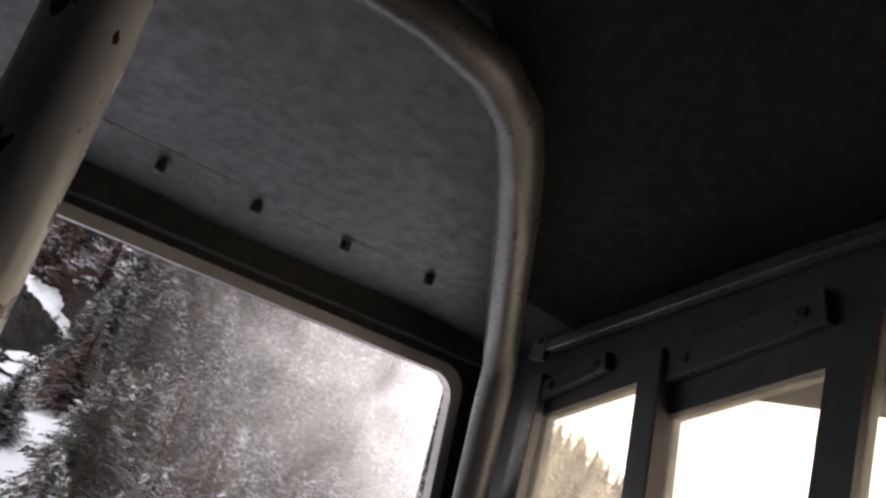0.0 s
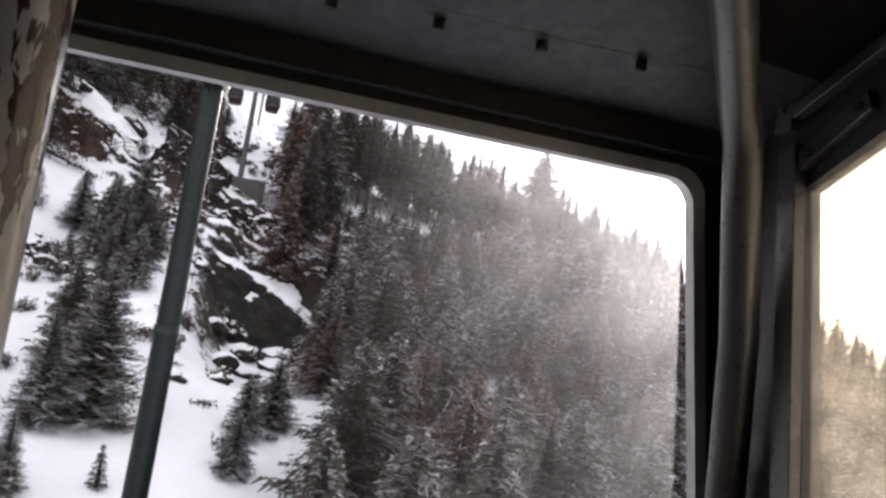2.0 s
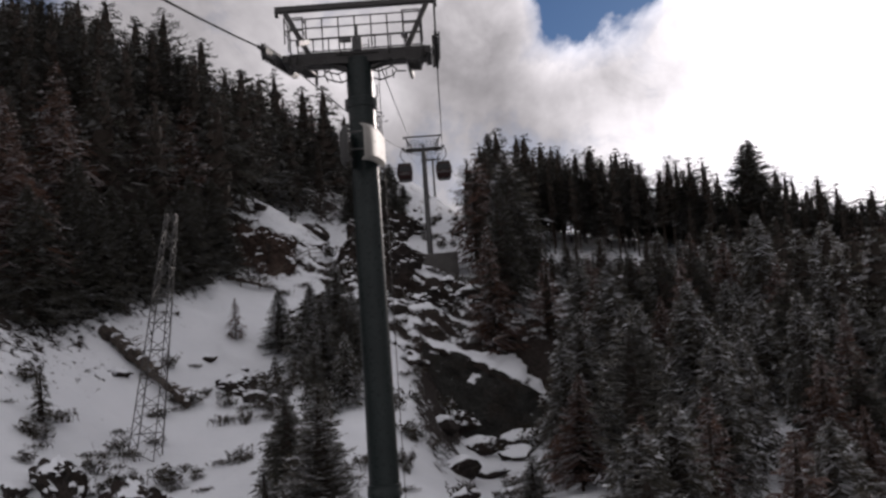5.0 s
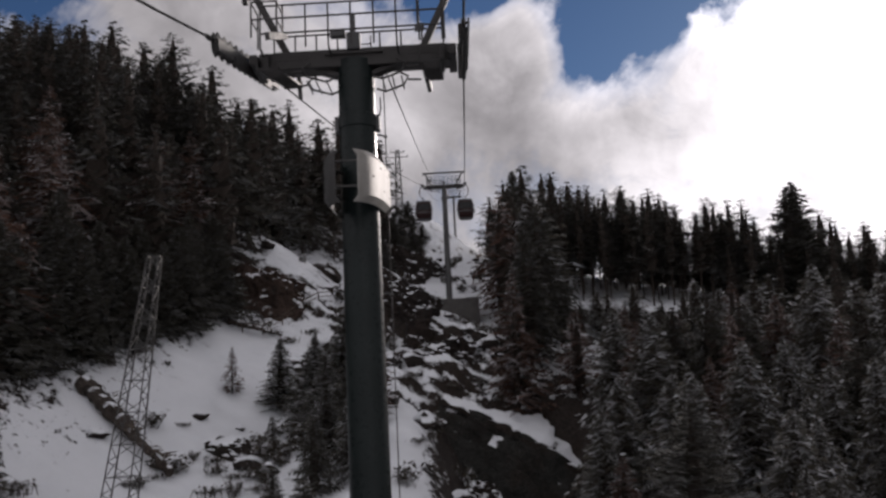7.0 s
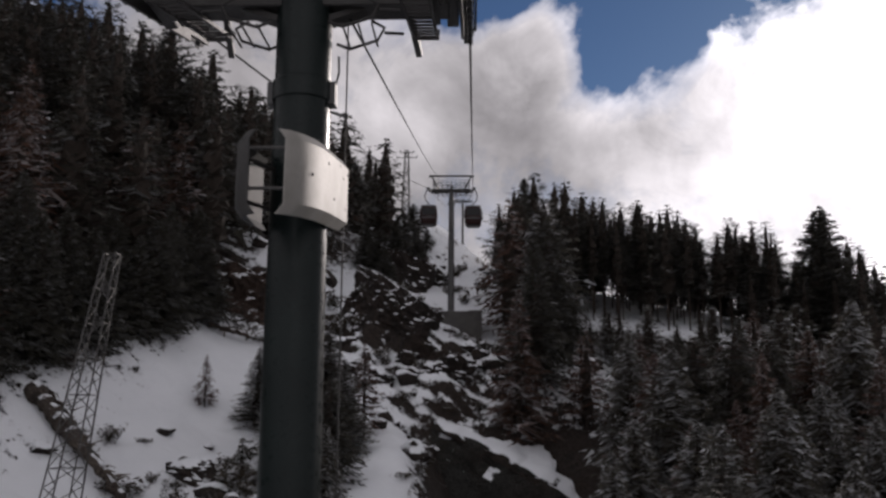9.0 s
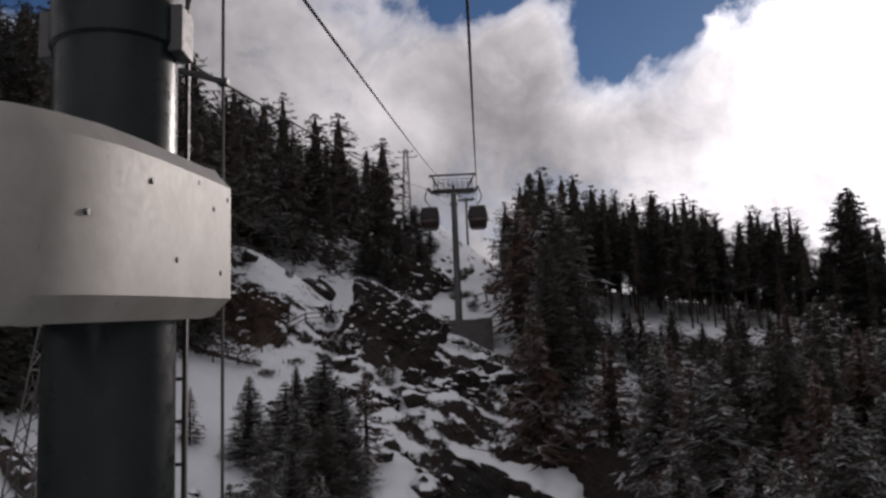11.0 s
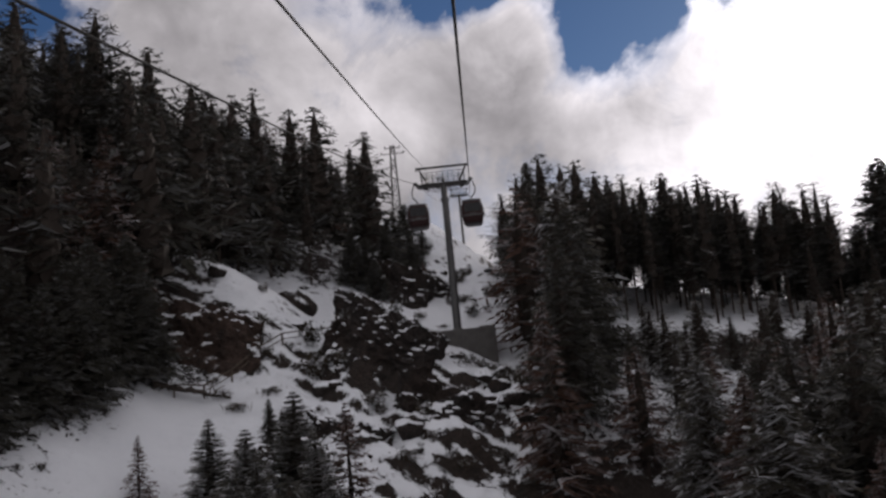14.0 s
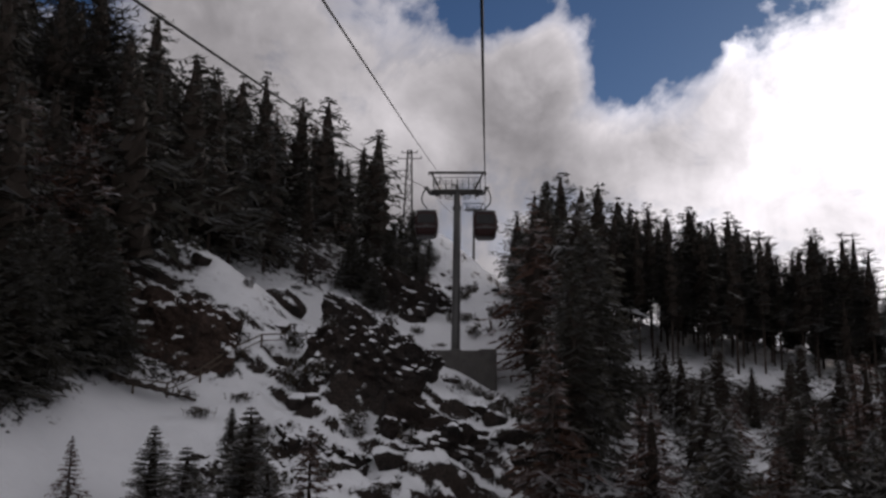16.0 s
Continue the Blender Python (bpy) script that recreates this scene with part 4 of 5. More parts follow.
while tries < 26000:
    tries += 1
    x = rng.uniform(-105, 125)
    y = rng.uniform(-12, 215)
    if not clear_of_line(x, y):
        continue
    if abs(x - 2.4) > 16 + 0.72 * (y + 36):
        continue
    if x > 12 and 97.4 < y < 99.4:
        continue
    if 17 < x < 26 and 71 < y < 78 or 11 < x < 16 and 80 < y < 86:
        continue
    gap = (3.7 if y < 60 else 4.3 if y < 130 else 5.2) * (0.8 + 0.45 * noise.fractal(Vector((x * 0.06, y * 0.06, 9.0)), 1.0, 2.0, 2) + 0.2)
    if x > 8 and 60 < y < 125:
        gap *= 0.74 if y > 111 or x < 14 else 0.46 if y > 98 else 0.8
    if y > 170 and rng.random() < 0.4:
        continue
    if not free(x, y, gap):
        continue
    taken.append((x, y))
    p = rng.random()
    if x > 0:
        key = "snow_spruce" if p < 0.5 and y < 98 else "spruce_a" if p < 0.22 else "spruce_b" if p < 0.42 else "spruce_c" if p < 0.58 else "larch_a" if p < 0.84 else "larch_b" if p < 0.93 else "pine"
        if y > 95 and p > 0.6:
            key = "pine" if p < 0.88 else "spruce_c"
    else:
        key = "spruce_a" if p < 0.3 else "spruce_b" if p < 0.55 else "spruce_c" if p < 0.72 else "larch_a" if p < 0.8 else "pine"
        if y < 72 and p > 0.25 and x > -40:
            key = "larch_a" if p > 0.72 else "larch_b" if p > 0.6 else key
    h = tree_height(x, y, rng) * (0.9 if 0 < x < 14 and y > 70 else 1.0)
    if 9.5 < x <= 12 and 58 < y < 80:
        h = min(h, max(3.5, 6.4 + (y - 60) * 0.06 - ground(x, y, False) + rng.uniform(-1.0, 1.4)))
    if x > 12 and 98 <= y <= 112:
        key, h = ("tall_pine" if p < 0.6 else "pine"), rng.uniform(9.5, 16.0)
    elif x > 12 and 112 < y < 140:
        h = rng.uniform(8.5, 17.0)
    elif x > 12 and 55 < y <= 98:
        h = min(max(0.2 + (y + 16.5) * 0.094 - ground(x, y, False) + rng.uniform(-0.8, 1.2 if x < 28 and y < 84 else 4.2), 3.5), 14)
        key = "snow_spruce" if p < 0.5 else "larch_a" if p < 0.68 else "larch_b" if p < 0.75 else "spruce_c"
    if 95 < y < 225 and 2.4 - 0.112 * (y - 4.6) < x < 0:
        h = min(h, max(2.5, 5.4 + (y - 4.6) * 0.205 - ground(x, y, False)))
    far[key].append((x, y, h, rng.uniform(0, 6.28)))

# the nearest are things of their own, the rest of the forest is joined
order = sorted(((x - 2) ** 2 + (y - 6) ** 2, key, x, y, h, a) for key, rows in far.items() for x, y, h, a in rows)
for _, key, x, y, h, a in order[:150]:
    plant(key, x, y, h, math.degrees(a), (rng.uniform(-2, 2), rng.uniform(-2, 2)))


def joined_wood(name, label, rows, detail):
    """Many trees of the far forest as one mesh."""
    src = {}
    r2 = random.Random(77)
    for key in KINDS:
        base = KINDS[key][0]
        kw = {"low": 0.38, "power": 0.62, "droop": 0.0, "ragged": 0.75, "lift": -0.6, "core": 0.42} if key == "pine" else {"low": 0.42, "power": 0.62, "droop": 0.0, "ragged": 0.8, "lift": -0.4, "core": 0.4} if key == "tall_pine" else {"droop": 0.1, "ragged": 0.6, "core": 0.35} if "larch" in key else {"droop": 0.2, "power": 0.64, "ragged": 0.7, "core": 0.55}
        for copy in range(3):
            v, f, d = conifer(base, {"pine": 3.4, "tall_pine": 3.0, "spruce_b": 3.1}.get(key, 3.8), r2, detail[0], detail[1], detail[2], **kw)
            tk = Mesh().tube([(0, 0, -0.8), (0, 0, base * 0.98)], [0.14, 0.02], 5)
            src[key, copy] = (np.array(v), f, d, np.array(tk.v), tk.f)
    for group in ("crown", "trunk"):
        vs, fs, ds, n = [], [], [], 0
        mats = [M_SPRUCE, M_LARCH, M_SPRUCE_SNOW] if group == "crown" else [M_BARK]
        mi = []
        for i, (key, x, y, h, a) in enumerate(rows):
            base = KINDS[key][0]
            v, f, d, tv, tf = src[key, i % 3]
            if group == "trunk":
                v, f = tv, tf
            s = h / base
            c, sn = math.cos(a) * s, math.sin(a) * s
            w = np.stack([v[:, 0] * c - v[:, 1] * sn + x, v[:, 0] * sn + v[:, 1] * c + y, v[:, 2] * s + ground(x, y, False) - 0.3], 1)
            vs.append(w)
            fs += [tuple(k + n for k in q) for q in f]
            ds += d if group == "crown" else [0.0] * len(f)
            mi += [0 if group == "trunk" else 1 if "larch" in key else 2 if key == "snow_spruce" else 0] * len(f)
            n += len(v)
        me = bpy.data.meshes.new(name + "_" + group)
        me.from_pydata(np.concatenate(vs).tolist(), [], fs)
        for mt in mats:
            me.materials.append(mt)
        me.polygons.foreach_set("material_index", mi)
        at = me.attributes.new("dust", "FLOAT", "FACE")
        at.data.foreach_set("value", [max(q, 0.0) for q in ds])
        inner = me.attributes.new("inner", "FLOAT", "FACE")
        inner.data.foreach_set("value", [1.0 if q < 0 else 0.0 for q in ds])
        me.update()
        if group == "crown":
            top = tagged(new(name, me), label, "forest", kind="stuff")
        else:
            part("trunks", me, None, top)


rest = [(key, x, y, h, a) for _, key, x, y, h, a in order[150:]]
joined_wood("conifer_wood", "dense dark conifer forest with snow between its trunks", [r for r in rest if r[2] < 125], (20, 9, 7))
joined_wood("far_wood", "distant dark conifers along the skyline ridge", [r for r in rest if r[2] >= 125], (15, 7, 5))

# ---- rocks, deadwood, shrubs ----


def rock_mesh(seed, flat=0.0, sub=4, rough=0.06):
    """An angular boulder of about 1 m half size, cut by random planes."""
    rng = random.Random(seed)
    bm = bmesh.new()
    bmesh.ops.create_icosphere(bm, subdivisions=sub, radius=1.0)
    planes = []
    for _ in range(11):
        d = Vector((rng.uniform(-1, 1), rng.uniform(-1, 1), rng.uniform(-0.7, 1))).normalized()
        planes.append((d, rng.uniform(0.52, 0.9)))
    if flat:
        planes.append((Vector((0.1, -1, 0.25)).normalized(), 1 - flat))
    for v in bm.verts:
        p = v.co.copy()
        for d, k in planes:
            over = p.dot(d) - k
            if over > 0:
                p -= d * over * 0.95
        q = p * 1.7 + Vector((seed * 3.1, 0, 0))
        p += p.normalized() * (0.13 * noise.fractal(q, 1.0, 2.0, 4) + rough * (noise.ridged_multi_fractal(q * 2.2, 1.0, 2.1, 4, 1.0, 2.0) - 1.0) + 0.05 * noise.fractal(q * 5, 1.0, 2.0, 3))
        v.co = p
    me = bpy.data.meshes.new("boulder")
    bm.to_mesh(me)
    bm.free()
    me.polygons.foreach_set("use_smooth", [True] * len(me.polygons))
    me.set_sharp_from_angle(angle=radians(38))
    return me


ROCKS = []
for k in range(6):
    me = rock_mesh(20 + k, 0, 3)
    me.materials.append(M_ROCK)
    ROCKS.append(me)


def boulder(x, y, sx, sy, sz, turn, k, label="dark snow-capped boulder on the slope", up=0.2):
    ob = new("boulder", ROCKS[k % len(ROCKS)])
    ob.matrix_basis = pose(x, y, ground(x, y) + sz * up, 0, 0, turn) @ Matrix.Diagonal((sx, sy, sz, 1))
    return tagged(ob, label, "boulder", "boulders")




def rock_block(seed, half, top, lean, rough, strata, mat, cuts=34):
    """A great block of bedrock, half sizes in metres; top(u): its height over its length, 0 to 1; strata: how far its dipping beds stand out."""
    bm = bmesh.new()
    bmesh.ops.create_cube(bm, size=2.0)
    bmesh.ops.subdivide_edges(bm, edges=bm.edges[:], cuts=cuts, use_grid_fill=True)
    off = Vector((seed * 5.3, seed * 1.7, 0))
    for v in bm.verts:
        c = v.co
        u = (c.x + 1) / 2
        p = Vector((c.x * half[0], c.y * half[1], c.z * half[2]))
        if c.z > 0:
            p.z *= top(u)
        p.y += lean * (p.z + half[2]) * (1.0 if c.y < 0 else 0.3) + 0.2 * half[1] * c.x * c.x
        out = Vector((0.35 * c.x, c.y, 0.6 * c.z))
        q = p + off
        push = 0.55 * noise.fractal(q * 0.45, 1.0, 2.0, 5) + rough * (noise.ridged_multi_fractal(q * 0.55, 1.0, 2.1, 6, 1.0, 2.0) - 1.0) + 0.6 * rough * (noise.ridged_multi_fractal(q * 1.4, 1.0, 2.1, 4, 1.0, 2.0) - 1.0)
        bed = (p.z + 0.5 * p.x + 0.8 * noise.fractal(q * 0.4, 1.0, 2.0, 3)) / 0.95
        fr = bed - math.floor(bed)
        push += strata * (1 - fr) * (0.4 + noise.noise(q * 0.7)) * 1.4
        v.co = p + out * push
    me = bpy.data.meshes.new("bedrock")
    bm.to_mesh(me)
    bm.free()
    me.materials.append(mat)
    me.polygons.foreach_set("use_smooth", [True] * len(me.polygons))
    me.set_sharp_from_angle(angle=radians(32))
    return me


# the great slab below the crag
slab = new("rock_slab", rock_block(1, (7.4, 2.2, 3.8), lambda u: 1.0 - 0.12 * (1 - u) ** 3 - 0.5 * max(u - 0.55, 0) ** 1.5, 0.20, 0.10, 0.05, M_SLAB))
slab.matrix_basis = pose(4.0, 63.4, -5.5, 0, 29, -13)
tagged(slab, "large smooth grey rock slab with snow along its top", "rock slab")


def snow_cap():
    """The drift that lies along the slab's crest, thin at its rim and rising towards the slope."""
    m, nx, ny = Mesh(), 60, 16
    for k in (0, 1):
        for j in range(ny + 1):
            for i in range(nx + 1):
                x = -7.0 + 14.0 * i / nx
                u = (x / 7.4 + 1) / 2
                rim = 0.35 * noise.fractal(Vector((x * 0.6, 2.0, 5.0)), 1.0, 2.0, 4)
                wide = min(0.12 + 1.5 * u, 1.0) * min(0.25 + 2.4 * (1 - u), 1.0) * (0.9 + 0.5 * noise.fractal(Vector((x * 0.45, 7.0, 1.0)), 1.0, 2.0, 3))
                y = -0.9 + rim + 4.4 * wide * j / ny + 0.44 * (x / 7.4) ** 2
                crest = 3.8 * (1.0 - 0.12 * (1 - u) ** 3 - 0.5 * max(u - 0.55, 0) ** 1.5)
                v = j / ny
                thick = (0.5 * min(v * 6, 1) ** 0.5 + 1.5 * v) * wide + 0.3 * noise.fractal(Vector((x * 0.5, y * 0.5, 9.0)), 1.0, 2.0, 4)
                m.v.append((x, y, crest - 0.25 + (thick if k else -0.35)))
    w, size = nx + 1, (nx + 1) * (ny + 1)
    for k in (0, 1):
        for j in range(ny):
            for i in range(nx):
                o = k * size + j * w + i
                q = (o, o + 1, o + 1 + w, o + w)
                m.f.append(q if k else q[::-1])
    for i in range(nx):
        for a in (i, ny * w + i):
            m.f.append((a, a + 1, a + 1 + size, a + size))
    for j in range(ny):
        for a in (j * w, j * w + nx):
            m.f.append((a, a + w, a + w + size, a + size))
    return m


part("snow_cap", snow_cap(), M_LEDGE, slab, "thick snow lying on the slab's crest", 60)
# dark crag face, its crest falling towards the line
crag = new("rock_crag", rock_block(2, (4.3, 2.2, 3.4), lambda u: 1.05 - 0.25 * u - 0.7 * max(u - 0.35, 0), 0.22, 0.45, 0.28, M_CRAG, 46))
crag.matrix_basis = pose(-5.5, 77.2, 11.0, 0, 15, -10)
tagged(crag, "dark overhanging rock crag with snow in its cracks", "crag")
crag2 = new("rock_crag", rock_block(3, (4.2, 2.0, 3.1), lambda u: 1.0 - 0.5 * u * u, 0.25, 0.4, 0.3, M_BROW))
crag2.matrix_basis = pose(-19.4, 77.4, 12.7, 0, 8, 6)
tagged(crag2, "brown rock outcrop below a snow ledge", "crag")
crag4 = new("rock_crag", rock_block(4, (3.2, 1.8, 2.2), lambda u: 1.0 - 0.4 * u, 0.3, 0.5, 0.3, M_CRAG, 24))
crag4.matrix_basis = pose(-1.0, 71.4, 5.4, 0, 14, 12)
tagged(crag4, "dark broken rock step with snow on its ledges", "crag")
crag5 = new("rock_crag", rock_block(5, (2.8, 1.6, 2.0), lambda u: 1.0 - 0.3 * u, 0.3, 0.5, 0.35, M_ROCK, 24))
crag5.matrix_basis = pose(-7.6, 68.0, 3.6, 0, 10, -12)
tagged(crag5, "dark rock step beside young spruces", "crag")
for k, (x, y, z, turn, half) in enumerate(((-6.4, 105.0, 19.0, -8, (3.4, 2.0, 3.0)), (-3.4, 108.5, 18.4, 14, (2.4, 1.8, 2.6)))):
    ob = new("rock_crag", rock_block(6 + k, half, lambda u: 1.0 - 0.5 * u * u, 0.3, 0.5, 0.3, M_CRAG, 26))
    ob.matrix_basis = pose(x, y, z, 0, 10, turn)
    tagged(ob, "dark rock outcrop beside the second tower's snow slope", "crag")
crag_me = rock_mesh(67, 0.35, 4, 0.16)
crag_me.materials.append(M_LEDGE)
for x, y, z, sx, sy, sz, turn in ((-14.6, 20.6, 0.5, 2.2, 1.6, 2.2, 15), (-19.8, 24.0, 0.4, 2.2, 1.5, 1.9, -20), (5.6, 71.0, 0.1, 2.2, 1.4, 1.6, 30), (-14.8, 47.2, 0.1, 3.0, 1.6, 1.5, -20), (-9.4, 55.5, 0.0, 2.4, 1.5, 1.5, 15), (-12.6, 63.5, 0.0, 1.9, 1.2, 1.2, -30), (1.5, 52.0, 0.0, 2.6, 1.5, 1.3, 20)):
    ob = new("rock_crag", crag_me)
    ob.matrix_basis = pose(x, y, ground(x, y) + z, 0, 0, turn) @ Matrix.Diagonal((sx, sy, sz, 1))
    tagged(ob, "dark craggy outcrop with snow on its ledges", "crag", "crags")
crag3 = new("rock_crag", ROCKS[2])
crag3.matrix_basis = pose(-14.6, 89.6, ground(-14.6, 89.6) + 0.4, 0, 20, 10) @ Matrix.Diagonal((2.0, 1.5, 1.5, 1))
tagged(crag3, "small brown rock outcrop in a snowfield", "crag")

rng = random.Random(31)
for x, y, s in ((-16.8, 19.0, 1.2), (-12.6, 19.4, 1.0), (-21.5, 22.4, 1.3), (-23.0, 42.5, 0.9), (-13.1, 44.6, 1.2), (-18.6, 51.5, 0.7), (-15.8, 52.5, 0.6), (-11.4, 42.0, 0.9),
                (-0.2, 21.4, 0.8), (2.2, 24.0, 0.9), (2.0, 35, 1.3), (4.0, 38.5, 1.5), (6.0, 32, 1.2), (1.0, 44, 1.3), (3.6, 47.5, 1.7), (6.5, 45, 1.5), (-1.5, 52, 1.3), (7.5, 51.5, 1.8),
                (-3.4, 68.6, 1.3), (4.2, 72.8, 1.5), (2.2, 76.0, 1.2), (-11.2, 68.5, 1.2), (-23.6, 80.5, 1.3), (-20.6, 84.5, 1.0), (22.0, 75.5, 2.6), (26.0, 72.0, 2.2), (13.6, 83.0, 1.8), (33.0, 78.0, 2.4)):
    boulder(x, y, s * rng.uniform(0.9, 1.4), s * rng.uniform(0.7, 1.0), s * rng.uniform(0.5, 0.8), rng.uniform(0, 360), rng.randrange(6))
count = 0
while count < 90:
    x, y = rng.uniform(-24, 10), rng.uniform(12, 132)
    k = rockiness(x, y)
    if rng.random() > k * 0.9 + 0.015 or abs(x) < 1.6 and y < 2:
        continue
    if abs(x) < 4 and 86 < y < 96:
        continue
    s = rng.uniform(0.2, 0.75)
    boulder(x, y, s * rng.uniform(0.9, 1.5), s, s * rng.uniform(0.7, 1.1), rng.uniform(0, 360), rng.randrange(6), "small dark rock poking through snow")
    count += 1


def shrub_mesh(seed, spread, tall, n):
    rng = random.Random(seed)
    v, f, d = [], [], []
    for _ in range(n):
        a, lean = rng.uniform(0, 6.28), rng.uniform(0.1, 1.0)
        ln = tall * rng.uniform(0.5, 1.1)
        bx, by = rng.gauss(0, spread * 0.35), rng.gauss(0, spread * 0.35)
        dx, dy = math.cos(a) * lean * ln * 0.7, math.sin(a) * lean * ln * 0.7
        b = len(v)
        w = 0.02
        v += [(bx - w, by, -0.1), (bx + w, by, -0.1), (bx + dx * 0.6 + w, by + dy * 0.6, ln * 0.6), (bx + dx * 0.6 - w, by + dy * 0.6, ln * 0.6), (bx + dx, by + dy, ln)]
        f += [(b, b + 1, b + 2, b + 3), (b + 3, b + 2, b + 4)]
        d += [0.0, 0.2]
        for _ in range(9):
            s = rng.uniform(0.3, 1.0)
            px, py, pz = bx + dx * s, by + dy * s, ln * s
            b = len(v)
            t = 0.16 * tall * rng.uniform(0.5, 1.3) + 0.05
            q = [rng.uniform(-t, t) for _ in range(6)]
            v += [(px, py, pz), (px + q[0], py + q[1], pz + abs(q[2])), (px + q[3], py + q[4], pz + q[5] * 0.5)]
            f.append((b, b + 1, b + 2))
            d.append(rng.random() if rng.random() < 0.35 else 0.0)
    return crown_mesh("shrub", (v, f, d), M_SHRUB)


SHRUBS = [shrub_mesh(41, 1.0, 0.9, 34), shrub_mesh(42, 1.4, 0.7, 40), shrub_mesh(43, 0.7, 1.5, 26)]
rng = random.Random(47)
count = 0
while count < 190:
    x, y = (rng.uniform(-24, 9), rng.uniform(4, 128)) if count < 150 else (rng.gauss(-11.0, 2.0), rng.gauss(48, 4.0))
    if abs(x) < 1.5 and y < 3 or abs(x) < 4 and 86 < y < 96:
        continue
    if count < 150 and rng.random() > 0.06 + 0.5 * rockiness(x, y) + (0.6 if x < -15 and y < 34 else 0):
        continue
    ob = new("shrub", SHRUBS[rng.randrange(3)])
    s = rng.uniform(0.5, 1.35)
    ob.matrix_basis = pose(x, y, ground(x, y) - 0.05, 0, 0, rng.uniform(0, 360)) @ Matrix.Diagonal((s, s, s, 1))
    tagged(ob, "low dark leafless shrub dusted with snow", "shrub", "shrubs")
    count += 1


rng = random.Random(52)
for k in range(84):
    x, y = (rng.uniform(-27, -13), rng.uniform(22, 50)) if k > 57 else (rng.uniform(-21, -9), rng.uniform(16, 52)) if k < 24 else (rng.gauss(-15.5, 1.6), rng.gauss(19.5, 1.2)) if k < 34 else (rng.uniform(-3, 7), rng.uniform(14, 46))
    ob = new("shrub", SHRUBS[rng.randrange(3)])
    s = rng.uniform(0.5, 1.2)
    ob.matrix_basis = pose(x, y, ground(x, y) - 0.05, 0, 0, rng.uniform(0, 360)) @ Matrix.Diagonal((s, s, s * 0.7, 1))
    tagged(ob, "low dark leafless shrub dusted with snow", "shrub", "shrubs")


def fallen_log(x0, y0, x1, y1, r, label, branches=10, up=0.3, seed=3):
    rng = random.Random(seed)
    a, b = Vector((x0, y0, ground(x0, y0) + up)), Vector((x1, y1, ground(x1, y1) + up))
    ob = thing("fallen_tree", label, "fallen tree", "fallen trees", tuple(a))
    d = b - a
    knots = [d * (k / 23) + Vector((rng.uniform(-0.09, 0.09), rng.uniform(-0.09, 0.09), rng.uniform(-0.08, 0.1))) for k in range(24)]
    part("stem", Mesh().tube([tuple(k) for k in knots], [r * (1.05 - 0.024 * k) * rng.uniform(0.72, 1.2) for k in range(24)], 9), M_LOG, ob, "", 30)
    for k in range(branches):
        s = rng.uniform(0.15, 0.95)
        p = d * s
        q = p + Vector((rng.uniform(-1, 1), rng.uniform(-0.6, 0.6), rng.uniform(0.0, 0.9))) + d.normalized() * rng.uniform(0.2, 0.9)
        part("broken_branch", Mesh().tube([tuple(p), tuple((p + q) / 2 + Vector((0, 0, 0.08))), tuple(q)], [r * 0.22, r * 0.15, 0.012], 5), M_DEADWOOD, ob)
    return ob


fallen_log(-25.4, 45.6, -18.0, 42.2, 0.62, "thick fallen larch trunk lying down the snow slope", 46, 0.5, 3)
fallen_log(-24.8, 46.6, -19.2, 43.6, 0.22, "broken trunk lying beside another in the snow", 24, 0.5, 4)
fallen_log(12.0, 85.5, 15.8, 83.0, 0.36, "pale fallen trunk lying among conifers", 5, 0.5, 6)
fallen_log(9.5, 60.0, 12.5, 55.0, 0.34, "pale snow-dusted trunk lying on the slope", 4, 0.6, 7)
fallen_log(20.0, 76.0, 25.0, 75.0, 0.3, "fallen trunk on a snowy ledge", 5, 0.4, 8)
fallen_log(-21.5, 70.5, -16.8, 73.2, 0.26, "dark log along a snowy ledge", 5, 0.3, 9)

# timber rail along the ledge path
rail = thing("timber_rail", "weathered timber hand rail along a snowy ledge", "railing", "", (0, 0, 0))
stops = [(-20.2 + 1.6 * k, 71.2 + 1.9 * k) for k in range(7)]
tops = [Vector((x, y, ground(x, y) + 0.95)) for x, y in stops]
for p in tops:
    part("post", Mesh().bar((p.x, p.y, p.z - 1.5), (p.x, p.y, p.z + 0.05), 0.12), M_WOOD, rail)
for a, b in zip(tops, tops[1:]):
    part("rail", Mesh().bar(tuple(a), tuple(b), 0.05, 0.10), M_WOOD, rail)
    part("rail", Mesh().bar(tuple(a - Vector((0, 0, 0.45))), tuple(b - Vector((0, 0, 0.45))), 0.04, 0.07), M_WOOD, rail)

